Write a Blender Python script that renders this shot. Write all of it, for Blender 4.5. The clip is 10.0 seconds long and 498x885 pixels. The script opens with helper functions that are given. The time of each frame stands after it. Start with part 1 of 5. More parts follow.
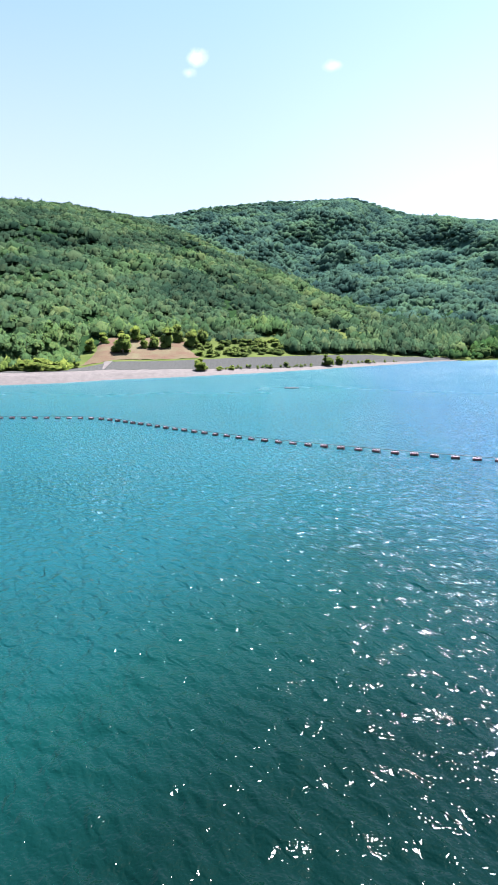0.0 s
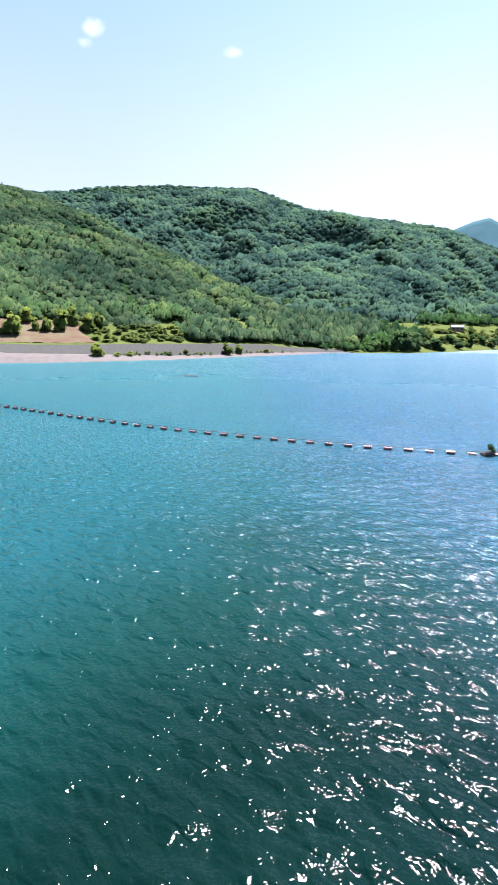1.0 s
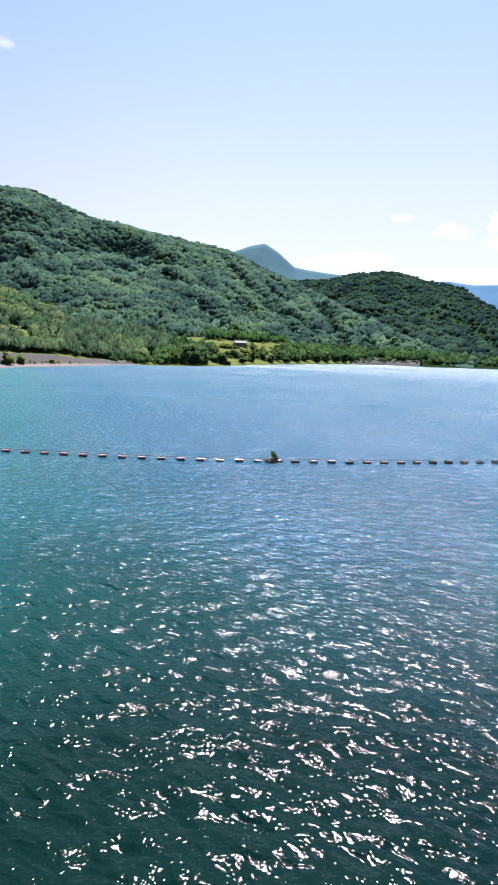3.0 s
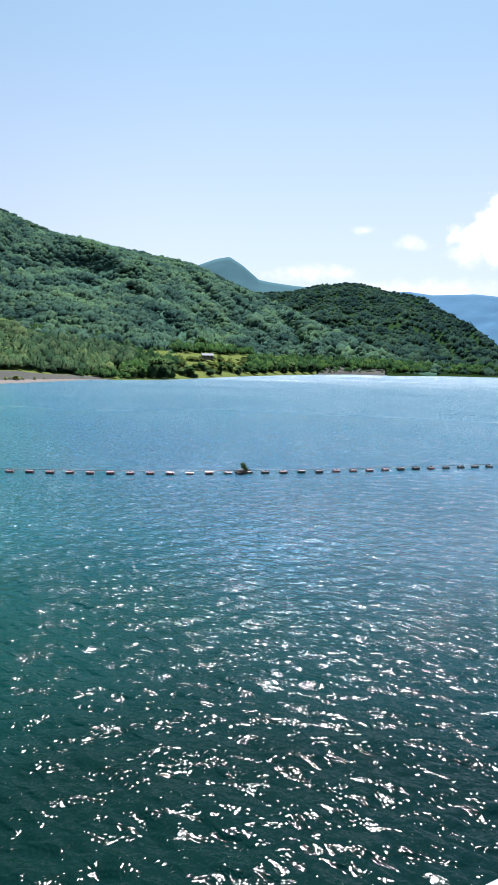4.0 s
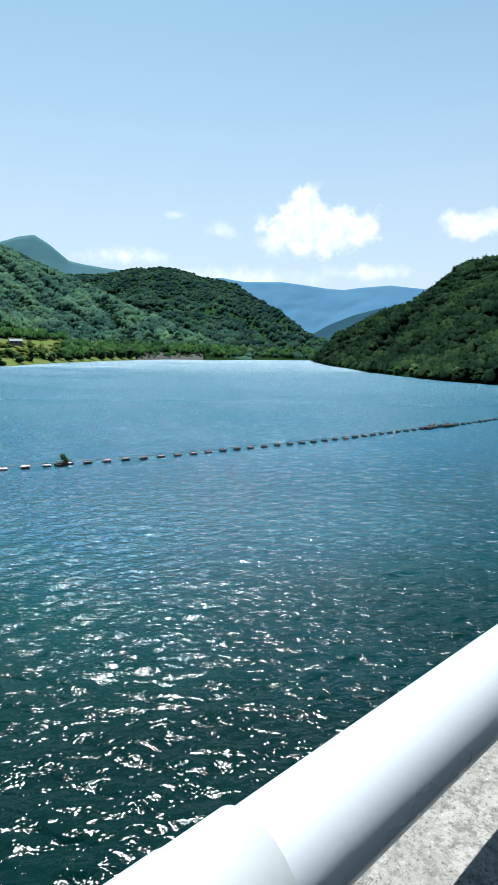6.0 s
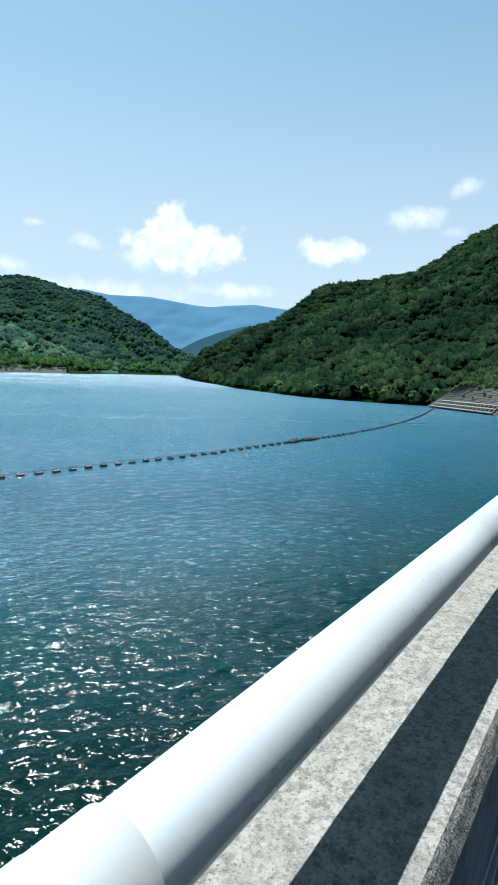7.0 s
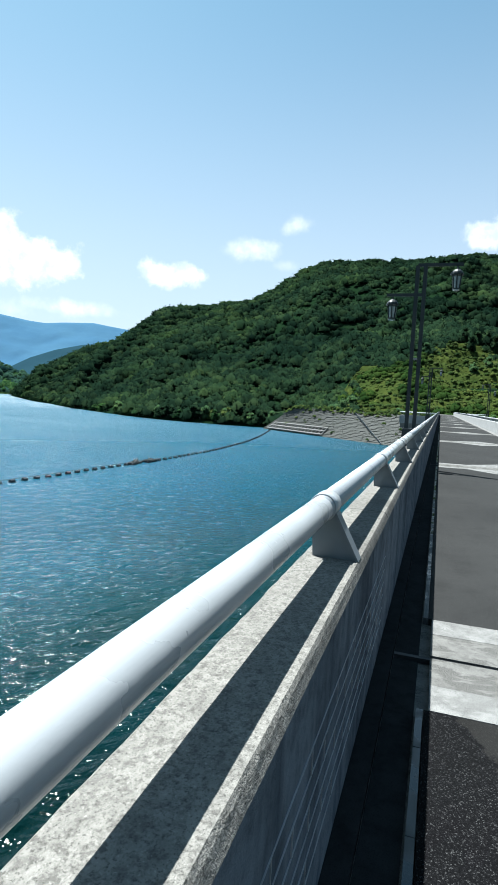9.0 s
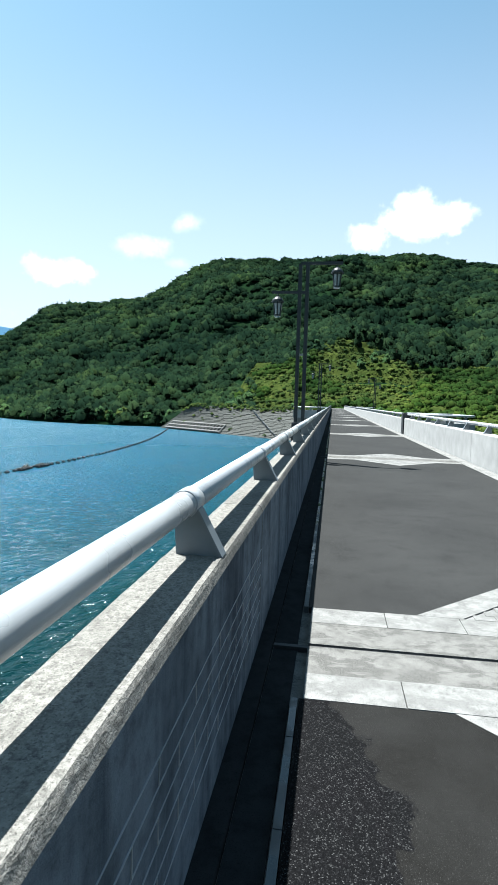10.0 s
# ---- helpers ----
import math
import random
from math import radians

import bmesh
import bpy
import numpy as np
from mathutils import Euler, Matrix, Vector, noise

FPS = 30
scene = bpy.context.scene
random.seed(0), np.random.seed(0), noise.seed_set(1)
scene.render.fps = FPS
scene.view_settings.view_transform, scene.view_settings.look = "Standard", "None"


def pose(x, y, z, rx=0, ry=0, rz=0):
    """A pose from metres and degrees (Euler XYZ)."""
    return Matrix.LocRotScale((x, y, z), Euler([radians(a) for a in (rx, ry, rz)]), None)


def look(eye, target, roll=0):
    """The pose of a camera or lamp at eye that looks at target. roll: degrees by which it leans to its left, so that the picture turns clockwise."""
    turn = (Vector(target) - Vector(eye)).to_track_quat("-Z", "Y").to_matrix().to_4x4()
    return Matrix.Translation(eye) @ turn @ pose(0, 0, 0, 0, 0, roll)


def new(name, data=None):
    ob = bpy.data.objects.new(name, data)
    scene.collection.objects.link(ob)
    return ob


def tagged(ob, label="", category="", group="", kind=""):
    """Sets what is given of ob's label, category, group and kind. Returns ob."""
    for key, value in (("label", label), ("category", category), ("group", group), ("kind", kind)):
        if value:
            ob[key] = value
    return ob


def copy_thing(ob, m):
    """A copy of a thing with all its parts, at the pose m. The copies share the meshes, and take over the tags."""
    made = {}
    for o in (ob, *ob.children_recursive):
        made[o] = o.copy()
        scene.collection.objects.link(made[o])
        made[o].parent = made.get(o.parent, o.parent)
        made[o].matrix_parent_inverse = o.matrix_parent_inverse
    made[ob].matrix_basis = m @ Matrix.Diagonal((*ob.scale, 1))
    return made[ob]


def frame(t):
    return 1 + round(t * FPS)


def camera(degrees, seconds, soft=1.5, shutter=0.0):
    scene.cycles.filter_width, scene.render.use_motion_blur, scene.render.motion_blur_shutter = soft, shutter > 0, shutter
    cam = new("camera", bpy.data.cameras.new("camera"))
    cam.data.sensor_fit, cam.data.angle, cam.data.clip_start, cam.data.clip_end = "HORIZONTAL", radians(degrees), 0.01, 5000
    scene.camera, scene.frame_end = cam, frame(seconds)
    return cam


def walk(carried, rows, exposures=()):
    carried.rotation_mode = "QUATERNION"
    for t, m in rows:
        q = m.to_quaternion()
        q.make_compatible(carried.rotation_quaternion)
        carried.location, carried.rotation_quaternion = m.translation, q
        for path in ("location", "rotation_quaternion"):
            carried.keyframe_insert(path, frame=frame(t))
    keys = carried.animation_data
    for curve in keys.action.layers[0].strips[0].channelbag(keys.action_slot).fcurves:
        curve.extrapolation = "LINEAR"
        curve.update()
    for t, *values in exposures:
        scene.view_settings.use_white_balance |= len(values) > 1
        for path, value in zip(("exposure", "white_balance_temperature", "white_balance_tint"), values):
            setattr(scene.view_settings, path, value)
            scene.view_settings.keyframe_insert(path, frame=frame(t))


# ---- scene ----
cam = camera(47.0, 10.0)
PATH = [
    (0.0, pose(-0.262, 0.397, 1.594, 80.15, 1.00, 8.59)),
    (0.5, pose(-0.262, 0.397, 1.594, 79.51, -1.07, 4.57)),
    (1.0, pose(-0.262, 0.397, 1.594, 78.96, -0.92, -1.23)),
    (1.5, pose(-0.262, 0.397, 1.594, 79.89, -1.42, -8.75)),
    (2.0, pose(-0.262, 0.397, 1.594, 79.76, -1.46, -13.21)),
    (2.5, pose(-0.262, 0.397, 1.594, 79.93, -2.48, -18.50)),
    (4.0, pose(-0.261, 0.396, 1.593, 82.10, -1.56, -24.97)),
    (4.5, pose(-0.261, 0.393, 1.592, 81.47, -1.79, -28.25)),
    (5.0, pose(-0.258, 0.378, 1.595, 81.08, -2.00, -32.04)),
    (6.5, pose(-0.256, 0.314, 1.588, 81.75, -1.13, -49.18)),
    (7.0, pose(-0.277, 0.299, 1.586, 82.89, -2.03, -55.78)),
    (7.5, pose(-0.296, 0.280, 1.592, 82.87, -2.51, -61.53)),
    (8.0, pose(-0.304, 0.288, 1.590, 84.15, -3.04, -65.36)),
    (8.5, pose(-0.280, 0.248, 1.597, 85.56, -2.46, -68.62)),
    (9.0, pose(-0.150, 0.184, 1.591, 85.72, -3.13, -71.49)),
    (9.5, pose(-0.092, 0.117, 1.585, 85.41, -2.27, -73.79)),
    (10.0, pose(-0.038, 0.030, 1.581, 85.94, -1.64, -81.71)),
]
EXPOSURES = [(0.0, 2.24, 6300, 23), (2.5, 1.88, 6550, 32), (4.0, 1.66, 6450, 18), (4.5, 1.59, 6400, 14), (6.5, 1.47, 6150, 4), (8.0, 1.47, 6150, 2), (9.0, 1.63, 6200, 4), (10.0, 1.88, 6300, 5)]
walk(cam, PATH, EXPOSURES)

# ---- light ----
EYE_Z = 1.59
WATER_Z = -11.4
SUN_AZ, SUN_EL = 30.0, 65.7


def way_of(az, el):
    a, e = radians(az), radians(el)
    return Vector((math.sin(a) * math.cos(e), math.cos(a) * math.cos(e), math.sin(e)))


sun_data = bpy.data.lights.new("sun", "SUN")
sun_data.energy, sun_data.angle, sun_data.color = 5.0, radians(0.55), (1.0, 0.988, 0.97)
sun = new("sun", sun_data)
sun.matrix_world = look(way_of(SUN_AZ, SUN_EL) * 100, (0, 0, 0))


class Nodes:
    """A small writer of node trees."""

    def __init__(self, tree):
        self.tree = tree
        tree.nodes.clear()

    def add(self, kind, values=None, **settings):
        n = self.tree.nodes.new(kind)
        for key, value in settings.items():
            setattr(n, key, value)
        for key, value in (values or {}).items():
            if isinstance(value, bpy.types.NodeSocket):
                self.tree.links.new(value, n.inputs[key])
            else:
                n.inputs[key].default_value = value
        return n

    def math(self, op, a, b=0.0, clamp=False):
        return self.add("ShaderNodeMath", {0: a, 1: b}, operation=op, use_clamp=clamp).outputs[0]

    def vec(self, op, a, b=(0, 0, 0)):
        n = self.add("ShaderNodeVectorMath", {0: a, 1: b}, operation=op)
        return n.outputs["Value"] if op in ("DOT_PRODUCT", "LENGTH") else n.outputs[0]

    def noise(self, vector, scale, detail=4.0, rough=0.55, distortion=0.0):
        return self.add("ShaderNodeTexNoise", {"Vector": vector, "Scale": scale, "Detail": detail, "Roughness": rough,
                                               "Distortion": distortion}).outputs[0]

    def ramp(self, fac, stops):
        n = self.add("ShaderNodeValToRGB", {0: fac})
        el = n.color_ramp.elements
        while len(el) < len(stops):
            el.new(0.5)
        for e, (at, colour) in zip(el, stops):
            e.position = at
            e.color = (*colour, 1) if len(colour) == 3 else colour
        return n.outputs[0]

    def span(self, value, a, b, c=0.0, d=1.0, smooth=False):
        return self.add("ShaderNodeMapRange", {0: value, 1: a, 2: b, 3: c, 4: d},
                        interpolation_type="SMOOTHSTEP" if smooth else "LINEAR").outputs[0]

    def mix(self, fac, a, b, blend="MIX"):
        return self.add("ShaderNodeMixRGB", {0: fac, 1: a, 2: b}, blend_type=blend).outputs[0]


# clouds: azimuth, elevation, half width and half height in degrees, density
CLOUDS = [
    (49.0, 11.4, 6.2, 2.7, 1.0), (47.8, 13.6, 3.1, 2.2, 1.0), (52.6, 11.7, 2.7, 1.4, 0.95), (45.0, 10.2, 2.6, 1.6, 0.8),
    (31.0, 8.7, 6.0, 1.1, 0.85), (39.8, 11.2, 1.7, 1.0, 0.75), (35.6, 12.5, 1.7, 0.55, 0.6), (63.2, 11.5, 3.4, 1.5, 0.95),
    (71.1, 14.3, 3.4, 1.4, 0.8), (75.4, 16.6, 2.2, 1.1, 0.6), (97.6, 16.9, 5.4, 2.0, 1.0), (96.9, 18.2, 2.4, 1.8, 1.0), (93.0, 15.8, 2.6, 1.5, 0.9), (54.0, 7.6, 6.5, 1.0, 0.75),
    (41.0, 7.0, 16.0, 1.4, 0.55), (74.5, 13.0, 1.6, 0.8, 0.35), (-12.9, 24.0, 1.0, 0.8, 0.55), (-13.6, 23.0, 0.9, 0.5, 0.3), (-0.5, 23.2, 1.0, 0.5, 0.3),
]
world = bpy.data.worlds.new("sky")
world.use_nodes = True
scene.world = world
w = Nodes(world.node_tree)
sky = w.add("ShaderNodeTexSky", sky_type="NISHITA", sun_disc=False, sun_elevation=radians(SUN_EL), sun_rotation=radians(SUN_AZ),
            altitude=300.0, air_density=1.0, dust_density=1.1, ozone_density=0.4)
d = w.vec("NORMALIZE", w.add("ShaderNodeTexCoord").outputs["Generated"])
rough = w.noise(d, 22.0, 6.0, 0.6)
edge = w.math("MULTIPLY", w.math("SUBTRACT", rough, 0.5), 1.7)
cover = None
for az, el, wide, high, dense in CLOUDS:
    c = way_of(az, el)
    right = Vector((math.cos(radians(az)), -math.sin(radians(az)), 0))
    up = right.cross(c)
    off = w.vec("SUBTRACT", d, tuple(c))
    a = w.vec("DOT_PRODUCT", off, tuple(right / math.sin(radians(wide))))
    b = w.vec("DOT_PRODUCT", off, tuple(up / math.sin(radians(high))))
    r = w.math("SQRT", w.math("ADD", w.math("MULTIPLY", a, a), w.math("MULTIPLY", b, b)))
    body = w.math("ADD", w.math("SUBTRACT", 0.95, r), edge)
    one = w.math("MULTIPLY", w.span(body, 0.0, 0.45 if dense > 0.85 else 0.95, smooth=True), dense)
    near = w.span(r, 1.5, 1.9, 1.0, 0.0)
    one = w.math("MULTIPLY", one, near)
    cover = one if cover is None else w.math("MAXIMUM", cover, one)
haze = w.span(w.add("ShaderNodeSeparateXYZ", {0: d}).outputs[2], 0.0, 0.68, 1.0, 0.0, True)
billow = w.noise(d, 40.0, 5.0, 0.6)
white = w.mix(w.span(billow, 0.35, 0.62), (0.72, 0.8, 0.9, 1), (1.0, 1.0, 1.0, 1))
humid = w.mix(1.0, sky.outputs[0], (0.79, 1.09, 1.01, 1), "MULTIPLY")
# the haze glows towards the sun and the open end of the valley
facing = w.span(w.vec("DOT_PRODUCT", d, tuple(way_of(60, 0))), 0.25, 0.75, 0.72, 1.0, True)
humid = w.mix(w.math("MULTIPLY", haze, 0.76), humid, w.vec("MULTIPLY", (5.4, 5.6, 6.6), w.add("ShaderNodeCombineXYZ", {0: facing, 1: facing, 2: facing}).outputs[0]))
low = w.add("ShaderNodeBackground", {0: humid, 1: 0.051})
puff = w.add("ShaderNodeBackground", {0: white, 1: 0.43})
both = w.add("ShaderNodeMixShader", {0: cover, 1: low.outputs[0], 2: puff.outputs[0]})
w.add("ShaderNodeOutputWorld", {0: both.outputs[0]})

# ---- materials ----


def material(name, build):
    m = bpy.data.materials.new(name)
    m.use_nodes = True
    n = Nodes(m.node_tree)
    shader = build(n)
    n.add("ShaderNodeOutputMaterial", {0: shader})
    return m


def place(n):
    return n.add("ShaderNodeNewGeometry").outputs["Position"]


def solid(n, colour, rough=0.6, metal=0.0, bump=None, strength=0.3, distance=0.01, spec=0.5, **more):
    values = {"Base Color": colour, "Roughness": rough, "Metallic": metal, "Specular IOR Level": spec, **more}
    if bump is not None:
        values["Normal"] = n.add("ShaderNodeBump", {"Strength": strength, "Distance": distance, "Height": bump}).outputs[0]
    return n.add("ShaderNodeBsdfPrincipled", values).outputs[0]


def plain(colour, rough=0.5, metal=0.0, scale=8.0, wear=0.12):
    def build(n):
        p = place(n)
        v = n.noise(p, scale, 5.0)
        dark = tuple(c * (1 - wear) for c in colour)
        light = tuple(min(1, c * (1 + wear)) for c in colour)
        return solid(n, n.ramp(v, [(0.3, dark), (0.7, light)]), n.span(v, 0.3, 0.7, rough - 0.08, rough + 0.08), metal,
                     n.noise(p, scale * 12), 0.12, 0.004)
    return build


def concrete(base, stain, streaks=0.0, grit=0.5, crust=0.0, bare=0.0):
    def build(n):
        p = place(n)
        big = n.noise(p, 1.3, 6.0, 0.62)
        mid = n.noise(p, 9.0, 6.0, 0.7)
        coarse = n.noise(p, 42.0, 4.0, 0.75)
        fine = n.noise(p, 150.0, 3.0, 0.75)
        lo = tuple(c * 0.6 for c in base)
        hi = tuple(min(1, c * 1.22) for c in base)
        colour = n.ramp(mid, [(0.3, lo), (0.5, base), (0.72, hi)])
        colour = n.mix(n.span(big, 0.5, 0.72, 0, 0.55), colour, (*stain, 1))
        if streaks:
            run = n.add("ShaderNodeMapping", {0: p, 3: (4.0, 4.0, 0.4)}).outputs[0]
            s = n.noise(run, 1.0, 5.0, 0.65)
            colour = n.mix(n.span(s, 0.46, 0.66, 0, streaks), colour, (*stain, 1))
        speck = n.span(fine, 0.54, 0.66, 0, grit)
        colour = n.mix(speck, colour, (*[c * 0.3 for c in base], 1))
        if bare:
            # the smooth skin has come off in patches
            off = n.noise(n.vec("MULTIPLY", p, (1.0, 0.55, 1.0)), 6.5, 6.0, 0.68, 0.4)
            colour = n.mix(n.span(off, 0.5, 0.55, 0, bare), colour, n.mix(n.span(fine, 0.42, 0.58), (*[c * 0.35 for c in base], 1), (*[c * 0.95 for c in base], 1)))
        if crust:
            # dark crust of lichen broken by pale flecks
            grown = n.math("ADD", n.math("MULTIPLY", coarse, 0.72), n.math("MULTIPLY", mid, 0.28))
            colour = n.mix(n.span(grown, 0.47, 0.6, 0, crust), colour, (*[c * 0.3 for c in base], 1))
            colour = n.mix(n.span(fine, 0.4, 0.3, 0, 0.6), colour, (*[min(1, c * 1.7) for c in base], 1))
        height = n.math("ADD", n.math("MULTIPLY", mid, 0.5), n.math("ADD", n.math("MULTIPLY", coarse, 0.45), n.math("MULTIPLY", fine, 0.3)))
        return solid(n, colour, 0.9, 0, height, 0.9 if crust else 0.5, 0.014, 0.01)
    return build


def asphalt(worn):
    def build(n):
        p = place(n)
        stones = n.add("ShaderNodeTexVoronoi", {"Vector": p, "Scale": 190.0})
        tone = n.noise(p, 0.5, 5.0, 0.6)
        stain = n.noise(p, 3.5, 5.0, 0.65)
        pit = n.noise(p, 70.0, 3.0, 0.7)
        colour = n.ramp(tone, [(0.3, (0.021, 0.0213, 0.0212)), (0.7, (0.03, 0.0303, 0.03))])
        colour = n.mix(n.span(stain, 0.5, 0.8, 0, 0.45), colour, (0.009, 0.009, 0.009, 1))
        fleck = n.noise(p, 150.0, 2.0, 0.6)
        colour = n.mix(n.span(fleck, 0.66, 0.72, 0, 0.6), colour, (0.12, 0.118, 0.11, 1))
        colour = n.mix(n.span(pit, 0.42, 0.3, 0, 0.6), colour, (0.008, 0.008, 0.008, 1))
        depth = 0.004
        if worn:
            # the binder has worn off along the lake-side edge: coarse dark stones lie bare behind a ragged border
            across = n.add("ShaderNodeSeparateXYZ", {0: p}).outputs[1]
            along = n.add("ShaderNodeSeparateXYZ", {0: p}).outputs[0]
            border = n.math("SUBTRACT", across, n.span(along, 2.3, 2.85, -0.3, -0.03))
            ragged = n.math("ADD", border, n.math("MULTIPLY", n.math("SUBTRACT", n.noise(p, 4.0, 6.0, 0.62), 0.5), 0.45))
            bare = n.span(ragged, -0.01, 0.01)
            pebble = n.ramp(n.add("ShaderNodeSeparateXYZ", {0: stones.outputs["Color"]}).outputs[0],
                            [(0.0, (0.0018, 0.0018, 0.0021)), (0.5, (0.004, 0.004, 0.0044)), (0.86, (0.012, 0.012, 0.013)), (1.0, (0.06, 0.06, 0.06))])
            pebble = n.mix(n.span(stones.outputs["Distance"], 0.3, 0.75, 0.0, 0.85), pebble, (0.003, 0.003, 0.0035, 1))
            brown = n.mix(n.span(n.noise(p, 1.7, 5.0, 0.65), 0.35, 0.65, 0.7, 1.0), colour, (0.0078, 0.0075, 0.007, 1))
            brown = n.mix(n.span(n.noise(p, 32.0, 5.0, 0.75), 0.46, 0.6, 0.0, 0.4), brown, (0.015, 0.0147, 0.0142, 1))
            brown = n.mix(n.span(fleck, 0.62, 0.68, 0.0, 0.6), brown, (0.06, 0.059, 0.056, 1))
            colour = n.mix(bare, brown, pebble)
            depth = 0.007
        height = n.math("SUBTRACT", pit, n.math("MULTIPLY", stones.outputs["Distance"], 0.9))
        return solid(n, colour, 0.9, 0, height, 0.5, depth * 0.7, 0.06)
    return build


def water(n):
    p = place(n)
    flat = n.vec("MULTIPLY", p, (1, 1, 0))
    away = n.vec("LENGTH", flat)
    turned = n.add("ShaderNodeMapping", {0: flat, 2: (0, 0, radians(44))}).outputs[0]
    turned = n.vec("MULTIPLY", turned, (0.55, 1.0, 1.0))
    swell = n.noise(turned, 0.7, 1.0, 0.5, 0.4)
    chop = n.noise(turned, 2.1, 1.0, 0.5, 0.6)
    ripple = n.noise(flat, 8.5, 0.0, 0.5, 0.5)
    gust = n.math("MULTIPLY", n.span(n.noise(flat, 0.045, 4.0, 0.65), 0.3, 0.7, 0.8, 1.2), n.math("MULTIPLY", n.span(away, 14.0, 60.0, 0.55, 1.95), n.span(away, 60.0, 300.0, 1.0, 1.7)))
    height = n.math("ADD", n.math("ADD", n.math("MULTIPLY", swell, 0.22), n.math("MULTIPLY", chop, 0.6)), n.math("MULTIPLY", ripple, 0.1))
    bump = n.add("ShaderNodeBump", {"Strength": 1.0, "Distance": 0.37, "Height": n.math("MULTIPLY", height, gust)}).outputs[0]
    # body colour by position: dark green at the dam, lighter turquoise outwards, bluer east
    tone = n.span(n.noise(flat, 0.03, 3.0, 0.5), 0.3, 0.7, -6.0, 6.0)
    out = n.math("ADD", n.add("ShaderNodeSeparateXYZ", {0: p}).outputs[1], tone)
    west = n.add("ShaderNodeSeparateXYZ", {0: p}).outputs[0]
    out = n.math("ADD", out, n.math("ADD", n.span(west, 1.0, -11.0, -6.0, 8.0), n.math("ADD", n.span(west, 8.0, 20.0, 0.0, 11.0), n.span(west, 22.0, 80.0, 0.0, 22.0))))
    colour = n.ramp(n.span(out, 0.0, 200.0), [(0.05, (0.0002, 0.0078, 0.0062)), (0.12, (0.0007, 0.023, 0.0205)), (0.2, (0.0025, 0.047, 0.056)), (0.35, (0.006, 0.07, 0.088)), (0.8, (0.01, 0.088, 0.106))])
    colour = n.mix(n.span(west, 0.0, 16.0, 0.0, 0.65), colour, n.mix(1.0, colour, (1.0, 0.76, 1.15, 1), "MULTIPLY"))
    streak = n.noise(n.vec("MULTIPLY", turned, (0.35, 1.0, 1.0)), 0.03, 4.0, 0.6)
    ruffled = n.math("ADD", n.span(away, 20.0, 140.0, 0.14, 0.25), n.span(away, 140.0, 450.0, 0.0, 0.19))
    ruffled = n.math("ADD", ruffled, n.math("MULTIPLY", n.span(away, 110.0, 300.0, 0.0, 0.1), n.span(streak, 0.4, 0.6)))
    body = n.add("ShaderNodeBsdfDiffuse", {"Color": colour, "Normal": bump})
    shine = n.add("ShaderNodeBsdfGlossy", {"Color": (1, 1, 1, 1), "Roughness": ruffled, "Normal": bump}, distribution="BECKMANN")
    turn = n.add("ShaderNodeFresnel", {"IOR": 1.23, "Normal": bump})
    return n.add("ShaderNodeMixShader", {0: turn.outputs[0], 1: body.outputs[0], 2: shine.outputs[0]}).outputs[0]


def foliage(dark, light, yellow, grain=1.0, thin=0.0):
    def build(n):
        p = place(n)
        each = n.add("ShaderNodeNewGeometry").outputs["Random Per Island"]
        leaf = n.noise(p, 1.1 * grain, 5.0, 0.72)
        stand = n.noise(p, 0.011, 5.0, 0.62)
        colour = n.ramp(each, [(0.0, dark), (0.55, light), (0.9, yellow), (1.0, light)])
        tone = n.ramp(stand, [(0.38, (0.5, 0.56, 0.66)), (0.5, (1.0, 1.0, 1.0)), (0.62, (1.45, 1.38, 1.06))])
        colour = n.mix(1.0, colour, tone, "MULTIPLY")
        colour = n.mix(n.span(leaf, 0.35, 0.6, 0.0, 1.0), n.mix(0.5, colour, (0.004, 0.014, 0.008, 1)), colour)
        bump = n.add("ShaderNodeBump", {"Strength": 0.4, "Distance": 0.5 / grain, "Height": leaf}).outputs[0]
        body = n.add("ShaderNodeBsdfPrincipled", {"Base Color": colour, "Roughness": 0.9, "Specular IOR Level": 0.0, "Normal": bump})
        if thin:
            glow = n.add("ShaderNodeBsdfTranslucent", {0: colour})
            return n.add("ShaderNodeMixShader", {0: thin, 1: body.outputs[0], 2: glow.outputs[0]}).outputs[0]
        return body.outputs[0]
    return build


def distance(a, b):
    """Far woods: only the land's folds show, with the air's blue painted in."""
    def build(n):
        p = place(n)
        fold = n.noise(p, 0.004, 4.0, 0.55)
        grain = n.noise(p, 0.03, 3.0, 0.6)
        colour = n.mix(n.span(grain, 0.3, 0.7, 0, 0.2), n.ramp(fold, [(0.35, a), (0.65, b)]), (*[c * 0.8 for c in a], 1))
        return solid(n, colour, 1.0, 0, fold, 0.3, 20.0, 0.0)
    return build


def earth(a, b, scale=0.3):
    def build(n):
        p = place(n)
        v = n.noise(p, scale, 6.0, 0.65)
        f = n.noise(p, scale * 14, 5.0, 0.7)
        colour = n.mix(n.span(f, 0.3, 0.7, 0, 0.5), n.ramp(v, [(0.35, a), (0.65, b)]), (*[c * 0.55 for c in a], 1))
        return solid(n, colour, 1.0, 0, f, 0.8, 0.2, 0.0)
    return build


